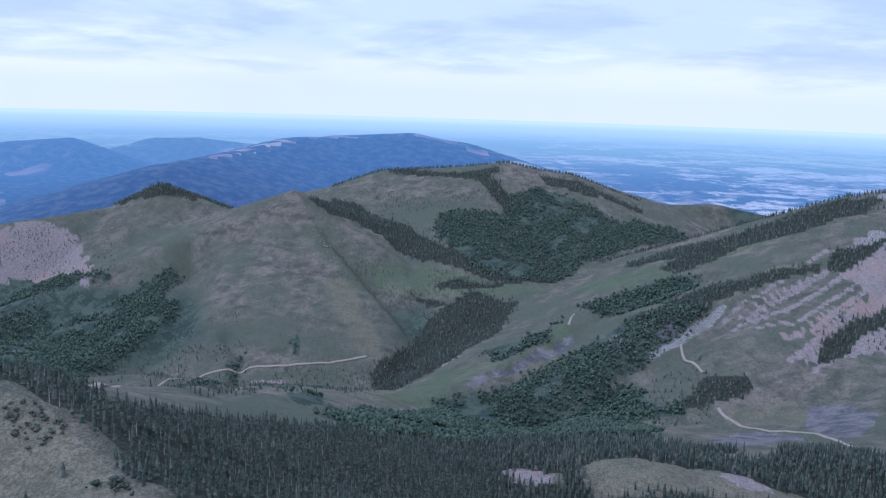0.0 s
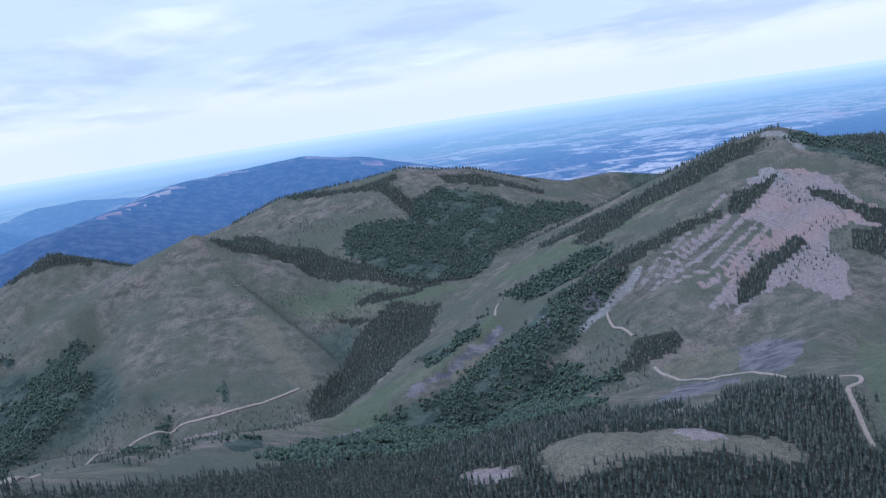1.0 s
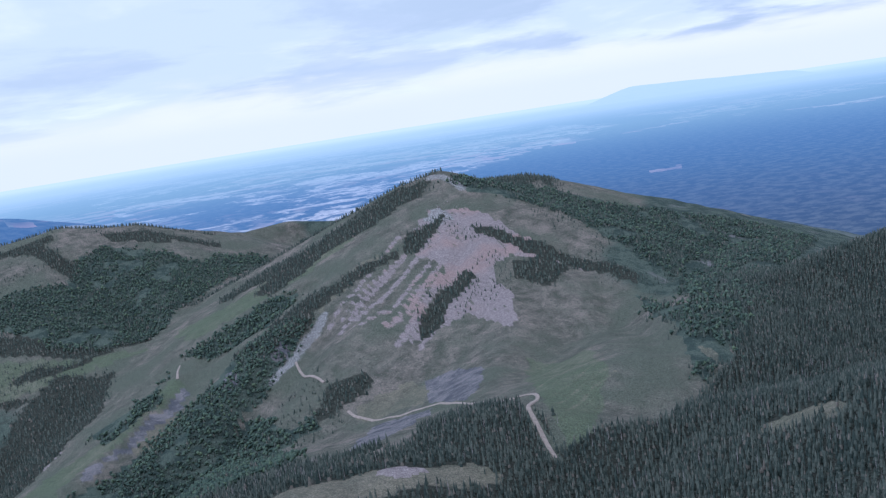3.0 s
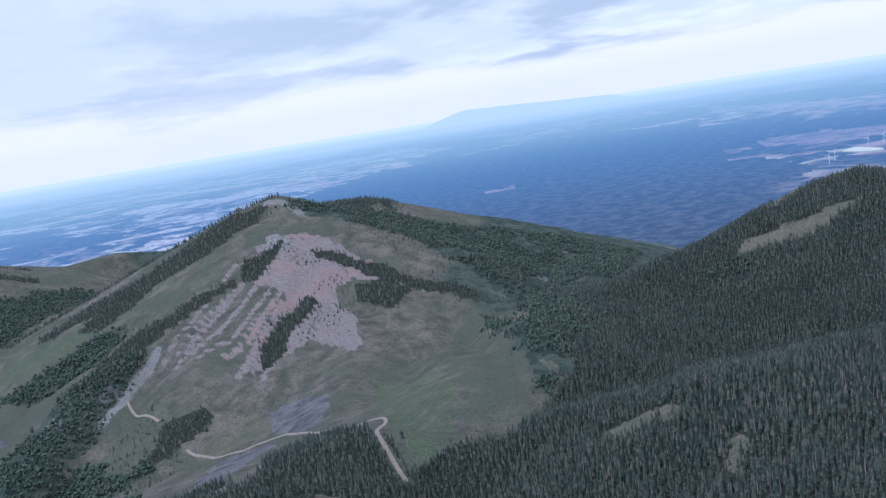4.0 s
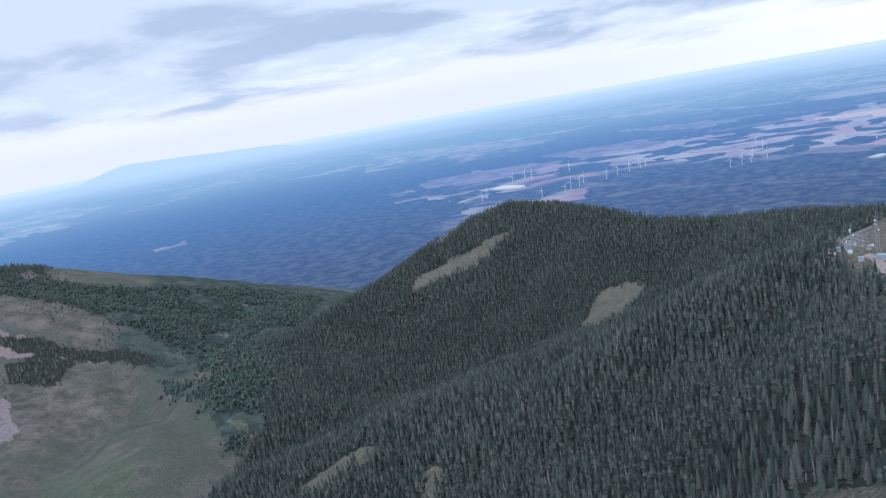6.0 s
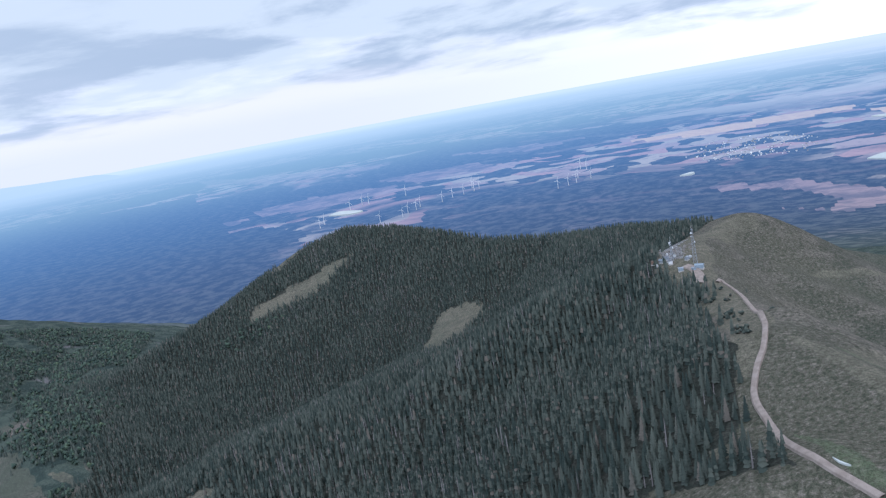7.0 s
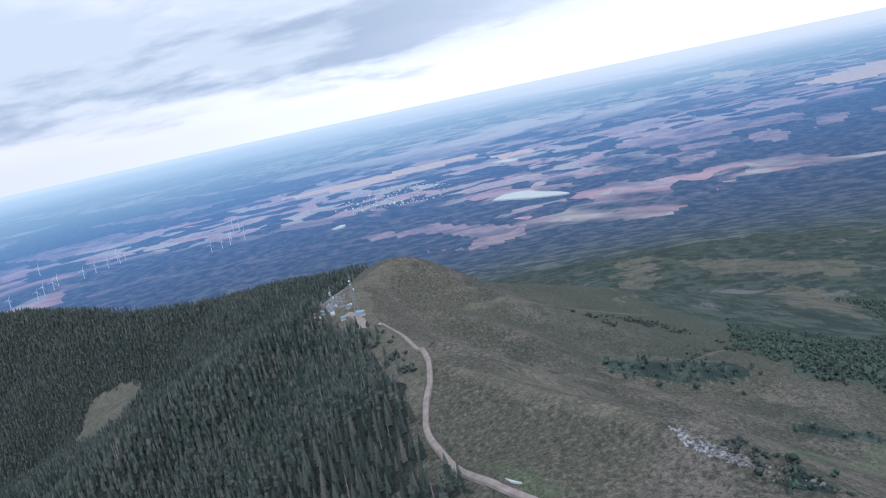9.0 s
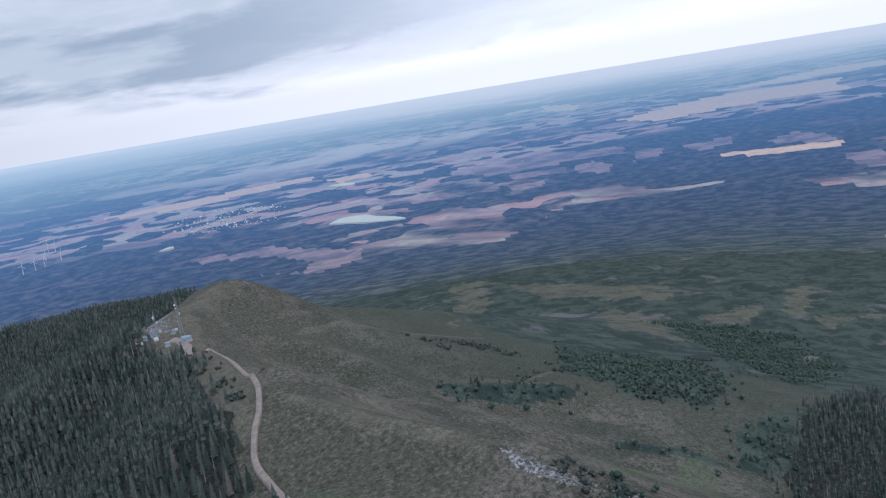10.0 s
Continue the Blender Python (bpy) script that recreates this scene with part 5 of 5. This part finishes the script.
def dish(label):
    thing = new("satellite_dish")
    part("post", rod(bmesh.new(), (0, 0, -1.5), (0, 0, 1.8), 0.15, 0.12, 6), MAT_STEEL, thing)
    bm = bmesh.new()
    rings = []
    for f in (0.02, 0.4, 0.75, 1.0):
        rings.append([bm.verts.new((1.5 * f * math.cos(a), -0.5 * f * f - 0.1, 2.3 + 1.5 * f * math.sin(a))) for a in [k * math.pi / 6 for k in range(12)]])
    for r0, r1 in zip(rings, rings[1:]):
        for i in range(12):
            bm.faces.new((r0[i], r0[(i + 1) % 12], r1[(i + 1) % 12], r1[i]))
    bmesh.ops.solidify(bm, geom=bm.faces[:], thickness=0.06)
    part("bowl", bm, MAT_WHITE, thing)
    part("feed_arm", rod(bmesh.new(), (0, -0.2, 2.3), (0, -1.6, 2.3), 0.04, 0.04, 4), MAT_STEEL, thing)
    return tagged(thing, label, "satellite dish", "dishes at the radio station")


mast = lattice_mast(31, 1.8, "tall galvanised lattice radio mast on the summit")
mast.matrix_basis = Matrix.Translation(stand(STATION["mast"][0])[0])
mast = lattice_mast(19, 1.2, "shorter grey lattice mast beside the sheds")
mast.matrix_basis = Matrix.Translation(stand(STATION["mast_small"][0])[0])
SHEDS = [(10, 7, 3.4, MAT_BLUE, MAT_BLUE, "pale blue metal equipment shed by the tall mast"), (6, 4.5, 3.0, MAT_BLUE, MAT_STEEL, "small blue-grey shed among the spruce"),
         (7, 5, 3.2, MAT_STEEL, MAT_ROOF, "grey steel equipment hut on the rocky summit"), (5, 4, 3.0, MAT_STEEL, MAT_STEEL, "light grey hut at the foot of the mast"),
         (6, 4.5, 3.0, MAT_BROWN, MAT_BROWN, "brown boarded hut at the wood's edge"), (8, 5, 3.0, MAT_WHITE, MAT_ROOF, "white equipment hut with a grey roof"),
         (5, 3.5, 2.6, MAT_BLUE, MAT_STEEL, "small pale blue cabin beside the yard"), (5, 4, 2.8, MAT_STEEL, MAT_BLUE, "grey cabin with a pale blue roof")]
for k, (p, args) in enumerate(zip(STATION["shed"], SHEDS)):
    ob = equipment_shed(*args)
    ob.matrix_basis = Matrix.Translation(stand(p)[0] + Vector((0, 0, 0.6))) @ Matrix.Rotation(radians(75 + 23 * k), 4, "Z") @ Matrix.Diagonal((0.72, 0.72, 0.85, 1))
for k, p in enumerate(STATION["dish"]):
    ob = dish("white satellite dish on a short steel post")
    ob.matrix_basis = Matrix.Translation(stand(p)[0]) @ Matrix.Rotation(radians(60 * k - 80), 4, "Z")

# standing water
for name, poly in WATERS.items():
    line = [p for p in poly]
    cx_, cy_ = sum(p[0] for p in line) / len(line), sum(p[1] for p in line) / len(line)
    loop = smooth_line(line + line[:1], 3.0 if name == "pool" else 60.0)
    level = ground_height(loop[:, 0], loop[:, 1]).max() + (0.5 if name == "pool" else 8.0)
    wx0, wy0, wz0 = compress(loop[:, 0], loop[:, 1], np.full(len(loop), level))
    bm = bmesh.new()
    top = [bm.verts.new(q) for q in zip(wx0, wy0, wz0)]
    face = bm.faces.new(top)
    low = bmesh.ops.extrude_face_region(bm, geom=[face])
    for v in low["geom"]:
        if isinstance(v, bmesh.types.BMVert):
            v.co.z -= 0.8 if name == "pool" else 30
    bmesh.ops.recalc_face_normals(bm, faces=bm.faces[:])
    tagged(part("water", bm, MAT_WATER), {"reservoir": "pale still reservoir on the dark plain", "pool": "small shallow rain pool beside the road"}.get(name, "small pale pond on the far plain"), "water", kind="structure")


# the town on the plain
def house(roof_mat, wall_mat):
    thing = new("house")
    part("wall", box(bmesh.new(), 0, 0, -4, 16, 11, 9), wall_mat, thing)
    bm = bmesh.new()
    v = [bm.verts.new(q) for q in ((-9, -6.5, 4.8), (9, -6.5, 4.8), (9, 6.5, 4.8), (-9, 6.5, 4.8), (-9, 0, 9), (9, 0, 9))]
    for f in ((0, 1, 5, 4), (3, 4, 5, 2), (0, 4, 3), (1, 2, 5), (0, 3, 2, 1)):
        bm.faces.new([v[i] for i in f])
    part("roof", bm, roof_mat, thing)
    return tagged(thing, "small pale house in the distant town", "house", "houses of the distant town")


HOUSES = [house(MAT_WHITE, MAT_WHITE), house(MAT_ROOF, MAT_WHITE), house(MAT_STEEL, MAT_CONCRETE)]
rnd_h = random.Random(12)
tx, ty = [p[0] for p in TOWN], [p[1] for p in TOWN]
placed = 0
while placed < 230:
    q = (rnd_h.uniform(min(tx), max(tx)), rnd_h.uniform(min(ty), max(ty)))
    if not inside(np.array([q[0]]), np.array([q[1]]), TOWN)[0]:
        continue
    at, s = stand(q)
    s *= rnd_h.uniform(0.7, 1.3)
    m = Matrix.Translation(at) @ Matrix.Rotation(radians(rnd_h.choice((10, 100)) + rnd_h.uniform(-4, 4)), 4, "Z")
    if placed < len(HOUSES):
        HOUSES[placed].matrix_basis = m @ Matrix.Diagonal((s, s, s, 1))
    else:
        ob = copy_thing(HOUSES[placed % len(HOUSES)], m)
        ob.scale = (s, s, s)
    placed += 1


# boulders of the outcrops
def boulder(seed):
    bm = bmesh.new()
    bmesh.ops.create_icosphere(bm, subdivisions=1, radius=1.0)
    r = random.Random(seed)
    for v in bm.verts:
        v.co *= r.uniform(0.65, 1.15)
        v.co.z *= 0.7
    return bm


STONES = [part("boulder", boulder(k), MAT_STONE) for k in range(5)]
for ob in STONES:
    tagged(ob, "pale weathered boulder in a rocky outcrop", "boulder", "boulders of the outcrops")
rnd_b = random.Random(21)
count = 0
for k, poly in enumerate(BOULDERS):
    bx, by = [p[0] for p in poly], [p[1] for p in poly]
    want = (90, 80, 30, 60, 30)[k]
    tries = 0
    while want and tries < 6000:
        tries += 1
        q = (rnd_b.uniform(min(bx), max(bx)), rnd_b.uniform(min(by), max(by)))
        if not inside(np.array([q[0]]), np.array([q[1]]), poly)[0]:
            continue
        s = rnd_b.uniform(0.4, 0.9) * rnd_b.choice((0.7, 1.0, 1.5)) * (1.0, 2.1, 1.0, 4.2, 3.6)[k]
        m = Matrix.Translation(stand(q)[0] + Vector((0, 0, 0.25 * s))) @ Matrix.Rotation(rnd_b.uniform(0, 6), 4, "Z")
        if count < len(STONES):
            STONES[count].matrix_basis = m @ Matrix.Diagonal((s, s * 0.8, s, 1))
        else:
            ob = copy_thing(STONES[count % len(STONES)], m)
            ob.scale = (s, s * rnd_b.uniform(0.6, 1.0), s * rnd_b.uniform(0.7, 1.1))
        count += 1
        want -= 1


# ---- the nearest spruce, each a tree of its own ----
def single_spruce(seed):
    """A spruce with a tapered trunk, dead lower twigs and drooping tiers of needles; unit height is one metre."""
    thing = new("spruce")
    rnd = random.Random(seed)
    bm = bmesh.new()
    bmesh.ops.create_cone(bm, cap_ends=True, segments=6, radius1=0.022, radius2=0.004, depth=0.98, matrix=Matrix.Translation((0, 0, 0.43)))
    me = bpy.data.meshes.new("trunk")
    bm.to_mesh(me)
    bm.free()
    me.materials.append(MAT_BARK)
    trunk = new("trunk", me)
    trunk.parent = thing
    v, f = spire(9, 10, 200 + seed)
    crown = new("crown", raw_mesh("crown", v, f, MAT_NEEDLE_ONE))
    crown.parent = thing
    return tagged(thing, "dark green narrow spruce at the edge of the ridge wood", "spruce tree", "spruce nearest the ridge road")


SINGLES = [single_spruce(k) for k in range(5)]
sizes = np.random.RandomState(15)
for k, (x, y, h) in enumerate(zip(one_x, one_y, one_h)):
    z = float(ground_height(np.array([x]), np.array([y]))[0])
    m = Matrix.Translation((x, y, z - 0.3)) @ Matrix.Rotation(sizes.uniform(0, 6.28), 4, "Z")
    w = sizes.uniform(0.75, 1.1)
    if k < len(SINGLES):
        SINGLES[k].matrix_basis = m @ Matrix.Diagonal((h * w, h * w, h, 1))
    else:
        ob = copy_thing(SINGLES[k % len(SINGLES)], m)
        ob.scale = (h * w, h * w, h)
